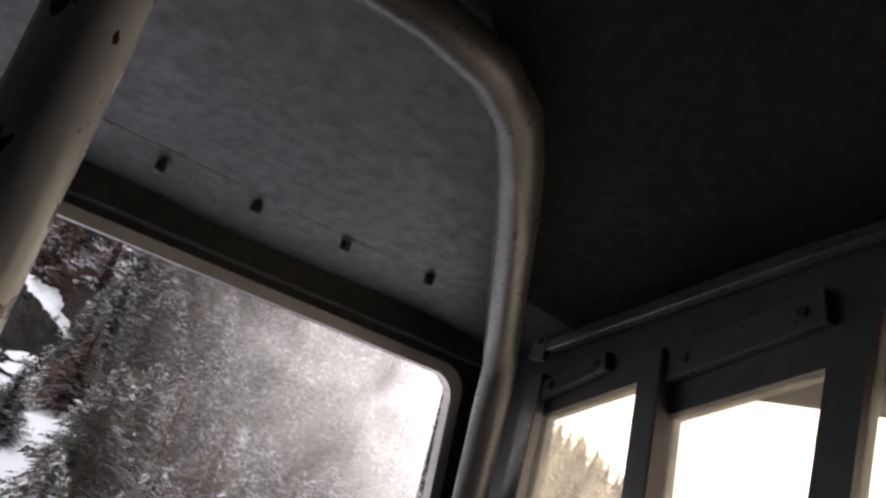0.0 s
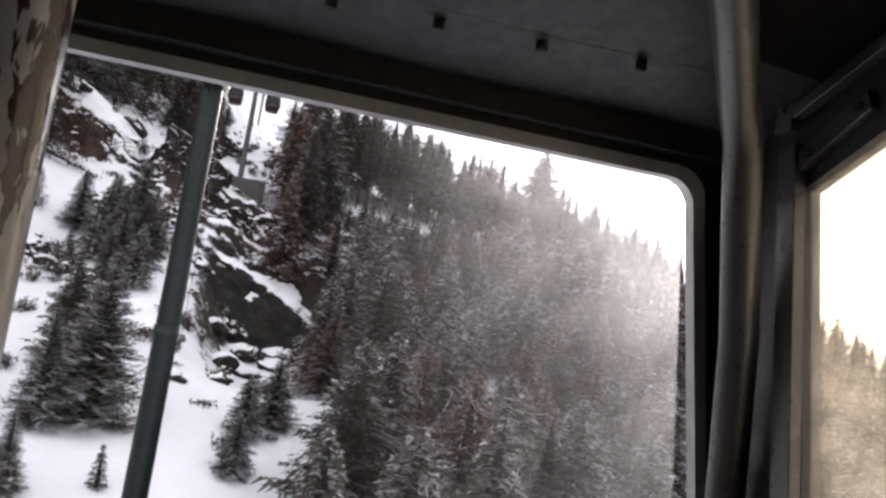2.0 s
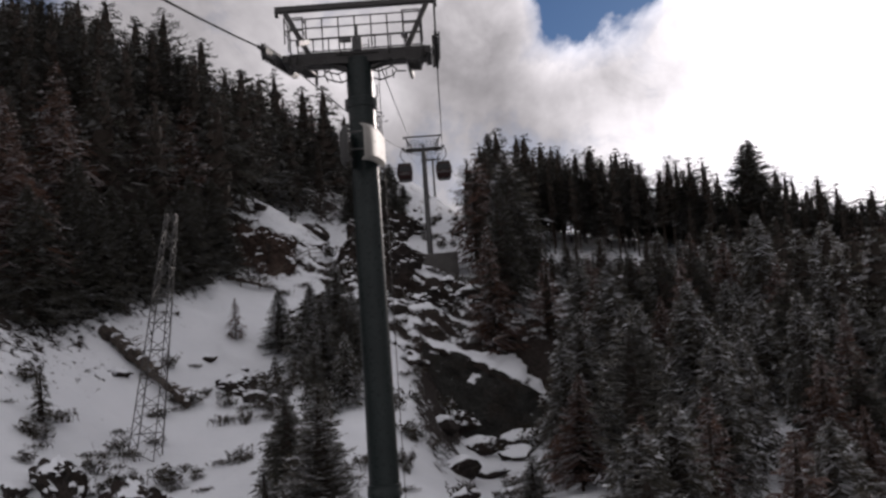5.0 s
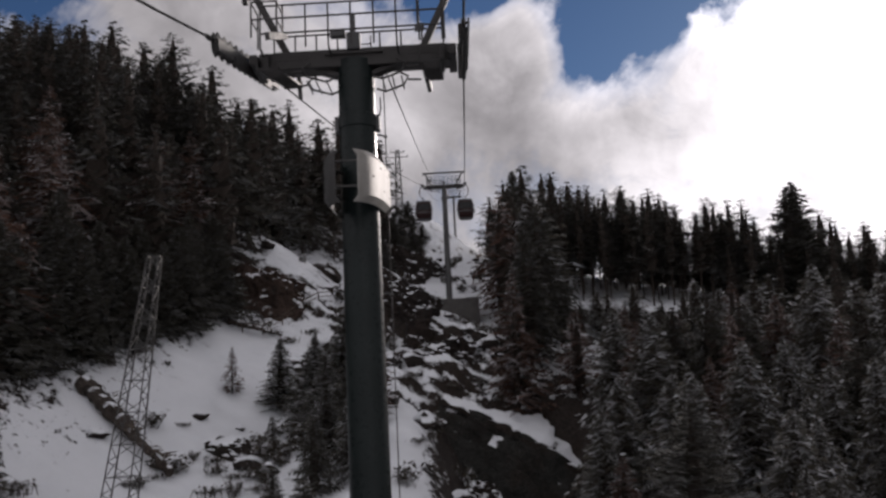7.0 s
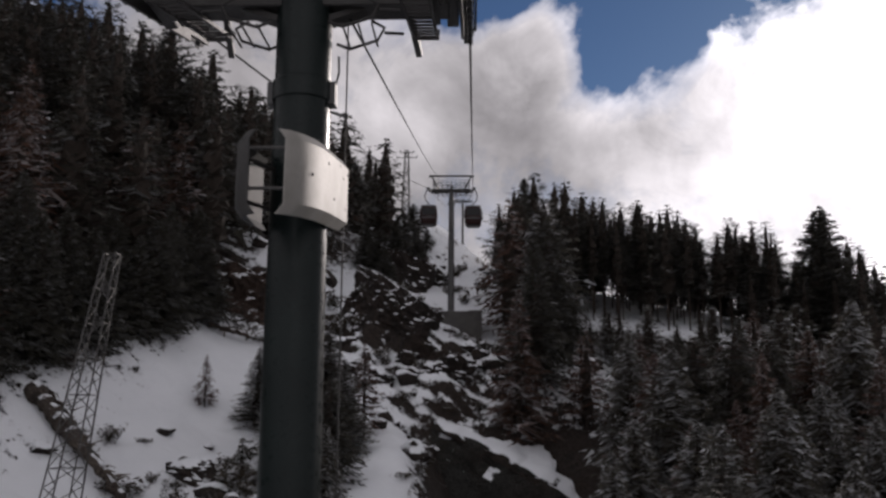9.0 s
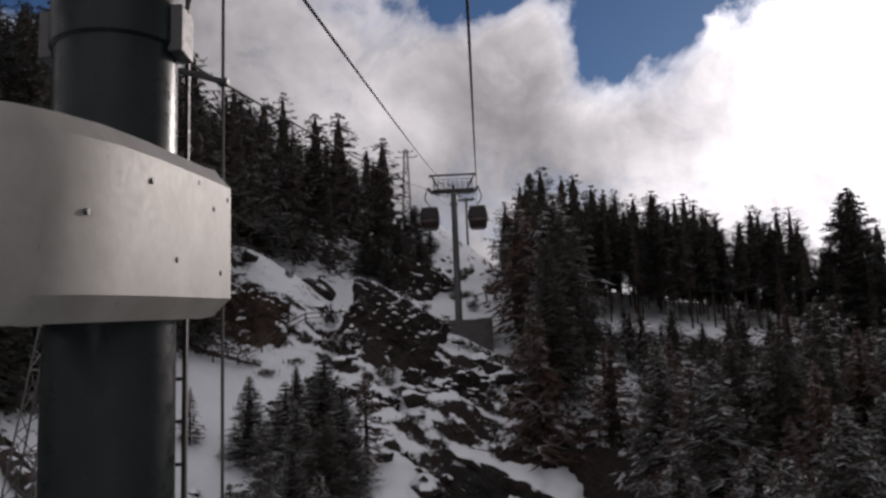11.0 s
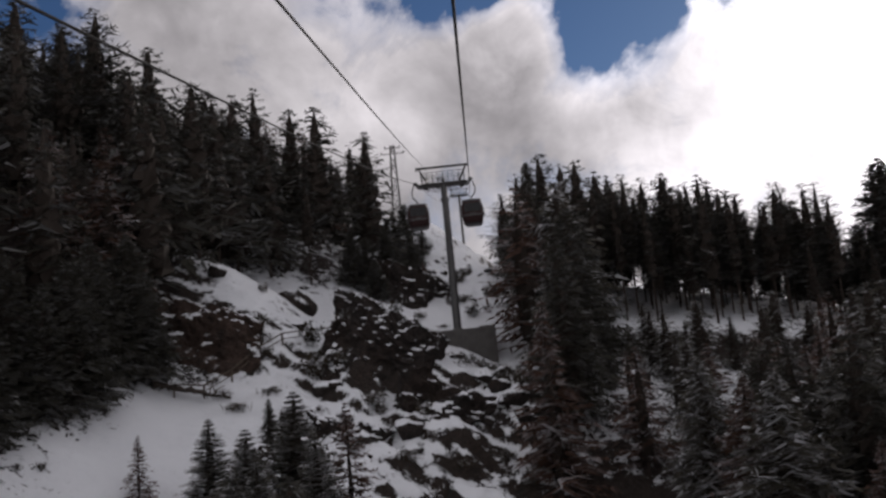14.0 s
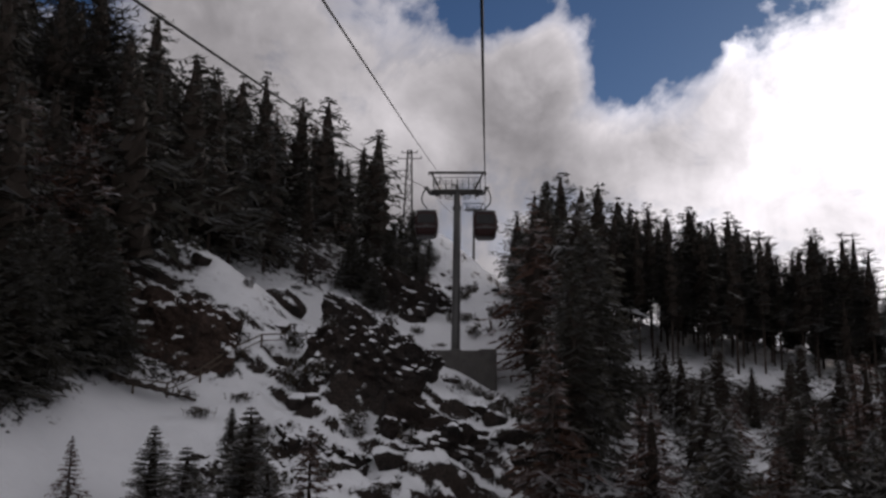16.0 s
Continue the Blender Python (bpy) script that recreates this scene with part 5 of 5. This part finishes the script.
# ---- lattice masts ----


def lattice(name, label, foot, top, w0, w1, bays, arms=False, r=0.045):
    ob = thing(name, label, "lattice mast", "", tuple(foot))
    f, t = Vector((0, 0, 0)), Vector(top) - Vector(foot)

    def corner(s, k):
        w = (w0 + (w1 - w0) * s) / 2
        c = f + (t - f) * s
        return c + Vector(((-1, 1, 1, -1)[k] * w, (-1, -1, 1, 1)[k] * w, 0))
    for k in range(4):
        part("leg", Mesh().bar(tuple(corner(0, k)), tuple(corner(1, k)), r * 2, r * 2), M_LATTICE, ob)
    for i in range(bays):
        s0, s1 = i / bays, (i + 1) / bays
        for k in range(4):
            a, b = (k, (k + 1) % 4) if i % 2 else ((k + 1) % 4, k)
            part("brace", Mesh().bar(tuple(corner(s0, a)), tuple(corner(s1, b)), r * 1.2, r * 1.2), M_LATTICE, ob)
            if i % 2:
                part("brace", Mesh().bar(tuple(corner(s1, a)), tuple(corner(s1, b)), r * 1.2, r * 1.2), M_LATTICE, ob)
    if arms:
        for z, w in ((-0.4, 1.5), (-1.5, 2.2)):
            part("cross_arm", Mesh().bar((t.x - w, t.y, t.z + z), (t.x + w, t.y, t.z + z), 0.14, 0.12), M_LATTICE, ob)
        for z, w in ((-0.4, 1.4), (-1.5, 2.1), (-1.5, -2.1), (-0.4, -1.4)):
            part("insulator", Mesh().tube([(t.x + w, t.y, t.z + z), (t.x + w, t.y, t.z + z + 0.3), (t.x + w, t.y, t.z + z + 0.5)], [0.06, 0.11, 0.05], 8), M_CABIN_DARK, ob)
    return ob


lattice("lattice_mast", "pale grey steel lattice mast leaning on the snow slope", (-18.6, 34.2, ground(-18.6, 34.2) - 0.4), (-16.3, 34.2, 9.5), 1.75, 0.65, 18, False, 0.035)
lattice("power_mast", "slender steel lattice power mast on the ridge", (-11.6, 174.0, ground(-11.6, 174) - 0.5), (-11.4, 174.0, 55.8), 2.2, 0.7, 12, True, 0.09)

# ---- cabins on the ropes ----


def ring(w, d, z, r, n=4):
    return [(x, y, z) for x, y in rounded(-w / 2, -d / 2, w / 2, d / 2, r, n)]


def loft(rings, cap=True):
    m = Mesh()
    n = len(rings[0])
    for q in rings:
        m.v += q
    for j in range(len(rings) - 1):
        for i in range(n):
            m.f.append((j * n + i, j * n + (i + 1) % n, (j + 1) * n + (i + 1) % n, (j + 1) * n + i))
    if cap:
        m.f.append(tuple(range(n))[::-1])
        m.f.append(tuple(range((len(rings) - 1) * n, len(rings) * n)))
    return m


def gondola(x, y, side, label):
    """A closed cabin hung from its rope, origin at the rope."""
    t = thing("gondola_cabin", label, "gondola cabin", "cabins on the ropes", (x, y, rope_z(y)))
    top = -2.0
    body = part("body", loft([ring(1.5, 1.6, top - 2.1, 0.25), ring(1.75, 1.85, top - 1.9, 0.3), ring(1.9, 2.0, top - 1.2, 0.3), ring(1.85, 1.95, top - 0.6, 0.3), ring(1.6, 1.7, top - 0.15, 0.3)]), M_CABIN_RED, t, "dark red painted cabin shell", 35)
    part("roof", loft([ring(1.72, 1.82, top - 0.16, 0.3), ring(1.72, 1.82, top - 0.05, 0.3), ring(1.3, 1.4, top + 0.04, 0.3)]), M_CABIN_DARK, t, "", 35)
    for e in (-1, 1):
        part("window", Mesh().sheet(rounded(-0.72, -0.42, 0.72, 0.34, 0.1), [], (0, e * 0.995, top - 0.72), (1 if e < 0 else -1, 0, 0), (0, 0.10 * -e, 0.99), 0.03), M_TINT, body, "dark tinted window")
        part("window", Mesh().sheet(rounded(-0.76, -0.42, 0.76, 0.34, 0.1), [], (e * 0.945, 0, top - 0.72), (0, 1 if e > 0 else -1, 0), (0.10 * -e, 0, 0.99), 0.03), M_TINT, body, "dark tinted window")
        part("bumper", Mesh().bar((-0.8, e * 1.0, top - 1.45), (0.8, e * 1.0, top - 1.45), 0.06, 0.12), M_CABIN_DARK, body)
    part("ski_rack", Mesh().box((side * 0.98, 0, top - 1.3), (0.16, 0.8, 0.3)).box((side * 0.98, 0, top - 0.75), (0.1, 0.8, 0.06)), M_CABIN_DARK, t)
    part("badge", Mesh().box((0.05, -1.02, top - 1.32), (0.5, 0.02, 0.10)), M_LATTICE, body, "pale blank badge")
    part("hanger", Mesh().tube([(0, 0, top), (side * 0.02, 0, top + 0.35), (side * 0.38, 0, top + 0.75), (side * 0.46, 0, top + 1.25), (side * 0.3, 0, top + 1.75), (side * 0.05, 0, top + 1.98)], 0.06, 8), M_CABIN_DARK, t, "", 60)
    part("grip", Mesh().box((0, 0, 0.0), (0.2, 0.55, 0.2)).tube([(0, -0.42, 0.05), (0, 0.42, 0.05)], 0.08, 8).box((side * 0.18, 0, 0.06), (0.22, 0.3, 0.14)), M_STEEL, t)
    part("floor_frame", Mesh().box((0, 0, top - 2.16), (1.2, 1.3, 0.1)), M_CABIN_DARK, t)
    return t


gondola(-GAUGE, 87.6, -1, "dark red gondola cabin hanging beside the tower")
gondola(GAUGE, 85.5, 1, "dark red gondola cabin riding up to the tower")

# ---- the cabin that the ride starts in ----
CAB = (2.435, -37.632, -4.698)
own = thing("gondola_cabin", "worn grey gondola cabin with its front window open", "gondola cabin", "cabins on the ropes", CAB)


def roof_z(y):
    """Height of the inner lining, a shallow ridge across the middle."""
    d = abs(y - 0.37)
    return 0.866 - 0.3 * (math.sqrt(d * d + 0.09) - 0.3) * 1.115


def lining(y0, y1, x0, x1, drop, thick, nx=12, ny=10):
    m = Mesh()
    for k in (0, 1):
        for j in range(ny + 1):
            y = y0 + (y1 - y0) * j / ny
            for i in range(nx + 1):
                x = x0 + (x1 - x0) * i / nx
                sag = 0.05 * max(abs(x) - 0.5, 0) ** 2 * 6 + 0.004 * math.sin(x * 9 + y * 4)
                m.v.append((x, y, roof_z(y) - drop - sag + thick * k))
    w = nx + 1
    size = w * (ny + 1)
    for k in (0, 1):
        for j in range(ny):
            for i in range(nx):
                o = k * size + j * w + i
                q = (o, o + 1, o + 1 + w, o + w)
                m.f.append(q if k else q[::-1])
    edge = [j * w for j in range(ny + 1)] + [ny * w + i for i in range(1, w)] + [j * w + nx for j in range(ny - 1, -1, -1)] + [i for i in range(nx - 1, 0, -1)]
    for a, b in zip(edge, edge[1:] + edge[:1]):
        m.f.append((a, b, b + size, a + size))
    return m


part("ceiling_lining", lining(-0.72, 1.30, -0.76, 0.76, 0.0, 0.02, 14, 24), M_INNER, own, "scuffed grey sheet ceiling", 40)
# added sheet just under the ceiling, coloured as the shade behind the tube
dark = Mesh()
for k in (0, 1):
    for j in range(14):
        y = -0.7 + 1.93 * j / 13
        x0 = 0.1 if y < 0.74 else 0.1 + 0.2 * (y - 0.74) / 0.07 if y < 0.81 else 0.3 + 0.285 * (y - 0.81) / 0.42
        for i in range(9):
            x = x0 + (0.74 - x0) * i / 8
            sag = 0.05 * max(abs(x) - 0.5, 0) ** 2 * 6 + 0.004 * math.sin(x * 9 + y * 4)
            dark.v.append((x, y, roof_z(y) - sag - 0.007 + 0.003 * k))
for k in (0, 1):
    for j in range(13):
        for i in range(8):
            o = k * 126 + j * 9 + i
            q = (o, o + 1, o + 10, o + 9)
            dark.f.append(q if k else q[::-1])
part("ceiling_panel", dark, M_SHADE_LINING, own, "thin dark sheet standing in for shade on the ceiling behind the tube", 40)
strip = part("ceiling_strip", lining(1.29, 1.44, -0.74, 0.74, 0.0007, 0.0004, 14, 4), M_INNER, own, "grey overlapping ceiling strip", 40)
for k in range(10):
    x, y = 0.461 + (k - 9) * 0.1557, 1.30 + 0.008 * (9 - k)
    if abs(x) < 0.72:
        z = roof_z(y) - 0.012
        part("bolt", Mesh().tube([(x, y, z + 0.01), (x, y, z - 0.004), (x, y, z - 0.007)], [0.009, 0.009, 0.005], 10), M_SCREW, strip)
part("gasket", Mesh().box((0, 1.47, 0.575), (1.50, 0.066, 0.052)), M_GASKET, own)


def slanted(top, low, z0, z1, r, n=6):
    """A window outline, wider below, with rounded corners."""
    out = []
    for sx, zc, w, a0 in ((1, z0 + r, low, -90), (1, z1 - r, top, 0), (-1, z1 - r, top, 90), (-1, z0 + r, low, 180)):
        for k in range(n + 1):
            a = radians(a0 + 90 * k / n)
            out.append((sx * (w - r) + r * math.cos(a), zc + r * math.sin(a)))
    return out


hole = slanted(0.655, 0.79, -0.45, 0.512, 0.05)
wide = slanted(0.675, 0.81, -0.47, 0.534, 0.056)
shell = [(-0.86, -1.3), (0.86, -1.3), (0.86, -0.3), (0.80, 0.60), (-0.80, 0.60), (-0.86, -0.3)]
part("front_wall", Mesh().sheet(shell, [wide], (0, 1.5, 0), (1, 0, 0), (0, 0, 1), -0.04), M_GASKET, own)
trim = part("window_trim", Mesh().sheet(wide, [hole], (0, 1.488, 0), (1, 0, 0), (0, 0, 1), -0.03), M_FRAME, own, "pale screwed-on window trim")
for k in range(5):
    part("screw", Mesh().tube([(-0.6 + 0.3 * k, 1.492, 0.523), (-0.6 + 0.3 * k, 1.483, 0.523)], 0.006, 8), M_SCREW, trim)
for s in (-1, 1):
    for k in range(3):
        z = 0.465 - 0.28 * k
        part("screw", Mesh().tube([(s * (0.668 + 0.037 * (0.465 - z) / 0.28 * 1.1), 1.492, z), (s * (0.668 + 0.037 * (0.465 - z) / 0.28 * 1.1), 1.483, z)], 0.006, 8), M_SCREW, trim)
    part("corner_seal", Mesh().tube([(s * 0.735, 1.47, 0.47), (s * 0.765, 1.47, 0.1), (s * 0.815, 1.47, -0.4)], 0.022, 8), M_GASKET, own)
part("rear_wall", Mesh().sheet(shell, [], (0, -0.75, 0), (1, 0, 0), (0, 0, 1), 0.04), M_INNER, own)
for s in (-1, 1):
    # side wall: windows with sloping tops, divided by posts
    w1 = [(1.284, 0.493), (1.052, 0.575), (0.80, -0.42), (1.10, -0.45)]
    w2 = [(0.968, 0.53), (0.709, 0.622), (0.56, -0.42), (0.72, -0.42)]
    w3 = [(0.66, 0.70), (0.10, 0.72), (0.10, -0.42), (0.51, -0.42)]
    top = [(1.5 - 0.1 * k, roof_z(1.5 - 0.1 * k) + 0.012) for k in range(23)]
    out = [(-0.70, -1.3), (1.5, -1.3)] + top
    ux, uy = ((0, 1, 0), (0, 0, 1))
    # the unseen left wall has two windows closed up to cut light inside
    holes = [w1, w2, w3] if s > 0 else [w1]
    th = 0.03
    part("side_wall", Mesh().sheet(out, holes, (s * 0.745, 0, 0), ux, uy, -th if s > 0 else th), M_CABIN_DARK, own, "dark side wall with narrow windows")
    for w in holes:
        pane = part("side_pane", Mesh().sheet(w, [], (s * 0.757, 0, 0), ux, uy, -0.004 if s > 0 else 0.004), M_PANE, own, "scratched amber-tinted acrylic window")
        pane.visible_shadow = False
    for (ya, za), (yb, zb), h in (((1.285, 0.535), (1.13, 0.60), 0.032), ((0.985, 0.60), (0.72, 0.70), 0.05), ((0.62, 0.74), (0.15, 0.80), 0.045)):
        bar = part("window_track", Mesh().bar((s * 0.737, ya, za), (s * 0.737, yb, zb), 0.016, h), M_TUBE_GREY, own)
        for q in (0.15, 0.88):
            yy, zz = ya + (yb - ya) * q, za + (zb - za) * q
            part("screw", Mesh().tube([(s * 0.730, yy, zz), (s * 0.724, yy, zz)], 0.008, 8), M_SCREW, bar)
    part("top_rail", Mesh().bar((s * 0.728, 1.34, 0.602), (s * 0.728, 0.55, 0.832), 0.02, 0.022), M_TUBE_GREY, own)
    part("corner_plate", Mesh().box((s * 0.722, 1.318, 0.615), (0.012, 0.045, 0.06)).tube([(s * 0.72, 1.318, 0.62), (s * 0.708, 1.318, 0.62)], 0.008, 8), M_TUBE_GREY, own)
    part("window_post", Mesh().bar((s * 0.733, 1.01, 0.62), (s * 0.733, 0.74, -0.45), 0.03, 0.05), M_CABIN_DARK, own)
    part("window_post", Mesh().bar((s * 0.733, 1.31, 0.56), (s * 0.733, 1.12, -0.5), 0.02, 0.045), M_TUBE_GREY, own)
    # bent tube up the corner and across the roof
    pts = [(0.708, 1.33, -1.3), (0.708, 1.33, 0.02), (0.69, 1.318, 0.25), (0.655, 1.30, 0.45), (0.63, 1.275, 0.54), (0.585, 1.225, 0.592), (0.50, 1.10, 0.640), (0.40, 0.955, 0.695), (0.335, 0.865, 0.725), (0.28, 0.80, 0.75), (0.21, 0.755, 0.767), (0.12, 0.735, 0.775), (0.0, 0.73, 0.778)]
    part("roof_tube", Mesh().tube([(s * a, b, c) for a, b, c in pts], 0.030, 16), M_TUBE_GREY, own, "bent grey steel corner tube", 60)
part("floor_panel", Mesh().box((0, 0.375, -1.32), (1.72, 2.3, 0.05)), M_RUBBER, own)
pole_ob = part("grab_pole", Mesh().tube([(-0.158, 0.36, -1.3), (-0.158, 0.36, roof_z(0.36) - 0.03), (-0.158, 0.36, roof_z(0.36))], 0.0235, 24), M_TUBE_WHITE, own, "white painted grab pole with chipped paint", 60)
part("pole_flange", Mesh().tube([(-0.158, 0.36, roof_z(0.36) - 0.012), (-0.158, 0.36, roof_z(0.36) + 0.005)], 0.05, 20), M_TUBE_GREY, pole_ob)
part("roof_shell", loft([[(x, y + 0.375, z) for x, y, z in ring(1.74, 2.34, 0.60, 0.2)], [(x, y + 0.375, z) for x, y, z in ring(1.66, 2.2, 0.78, 0.25)], [(x, y + 0.375, z) for x, y, z in ring(1.2, 1.7, 0.97, 0.3)], [(x, y + 0.375, z) for x, y, z in ring(0.7, 1.1, 1.02, 0.25)]], False), M_CABIN_RED, own, "", 40)
part("roof_cap", Mesh().box((0, 0.375, 1.02), (0.75, 1.15, 0.03)), M_CABIN_RED, own)
lift = rope_z(CAB[1] + 0.375) - CAB[2]
part("hanger", Mesh().tube([(0, 0.375, 1.0), (0.02, 0.375, 1.5), (0.36, 0.375, 1.9), (0.44, 0.375, lift - 0.7), (0.3, 0.375, lift - 0.25), (0.05, 0.375, lift)], 0.06, 10), M_CABIN_DARK, own, "", 60)
part("grip", Mesh().box((0.015, 0.375, lift), (0.2, 0.6, 0.2)).box((0.2, 0.375, lift + 0.05), (0.22, 0.3, 0.14)), M_STEEL, own)

# pane over the sunny half of the front window only, carrying the painted glare
half = [(0.06, -0.45), (0.76, -0.45), (0.655, 0.49), (0.63, 0.512), (0.06, 0.512)]
front_pane = part("front_pane", Mesh().sheet(half, [], (0, 1.508, 0), (1, 0, 0), (0, 0, 1), -0.005), M_FRONT, own, "scratched acrylic pane with sun glare put in as milky haze")
front_pane.visible_shadow = False
rng = random.Random(8)
for k in range(22):
    x, z = rng.uniform(0.25, 0.62), rng.uniform(-0.3, 0.12)
    a, ln, bend = rng.uniform(0.2, 1.9), rng.uniform(0.02, 0.11), rng.uniform(-0.02, 0.02)
    dx, dz = math.cos(a) * ln, -math.sin(a) * ln
    part("scratch", Mesh().tube([(x + dx * q / 6 + bend * 4 * q * (6 - q) / 36, 1.506, z + dz * q / 6 + bend * 4 * q * (6 - q) / 36) for q in range(7)], 0.0006, 4), M_SCRATCH, front_pane)
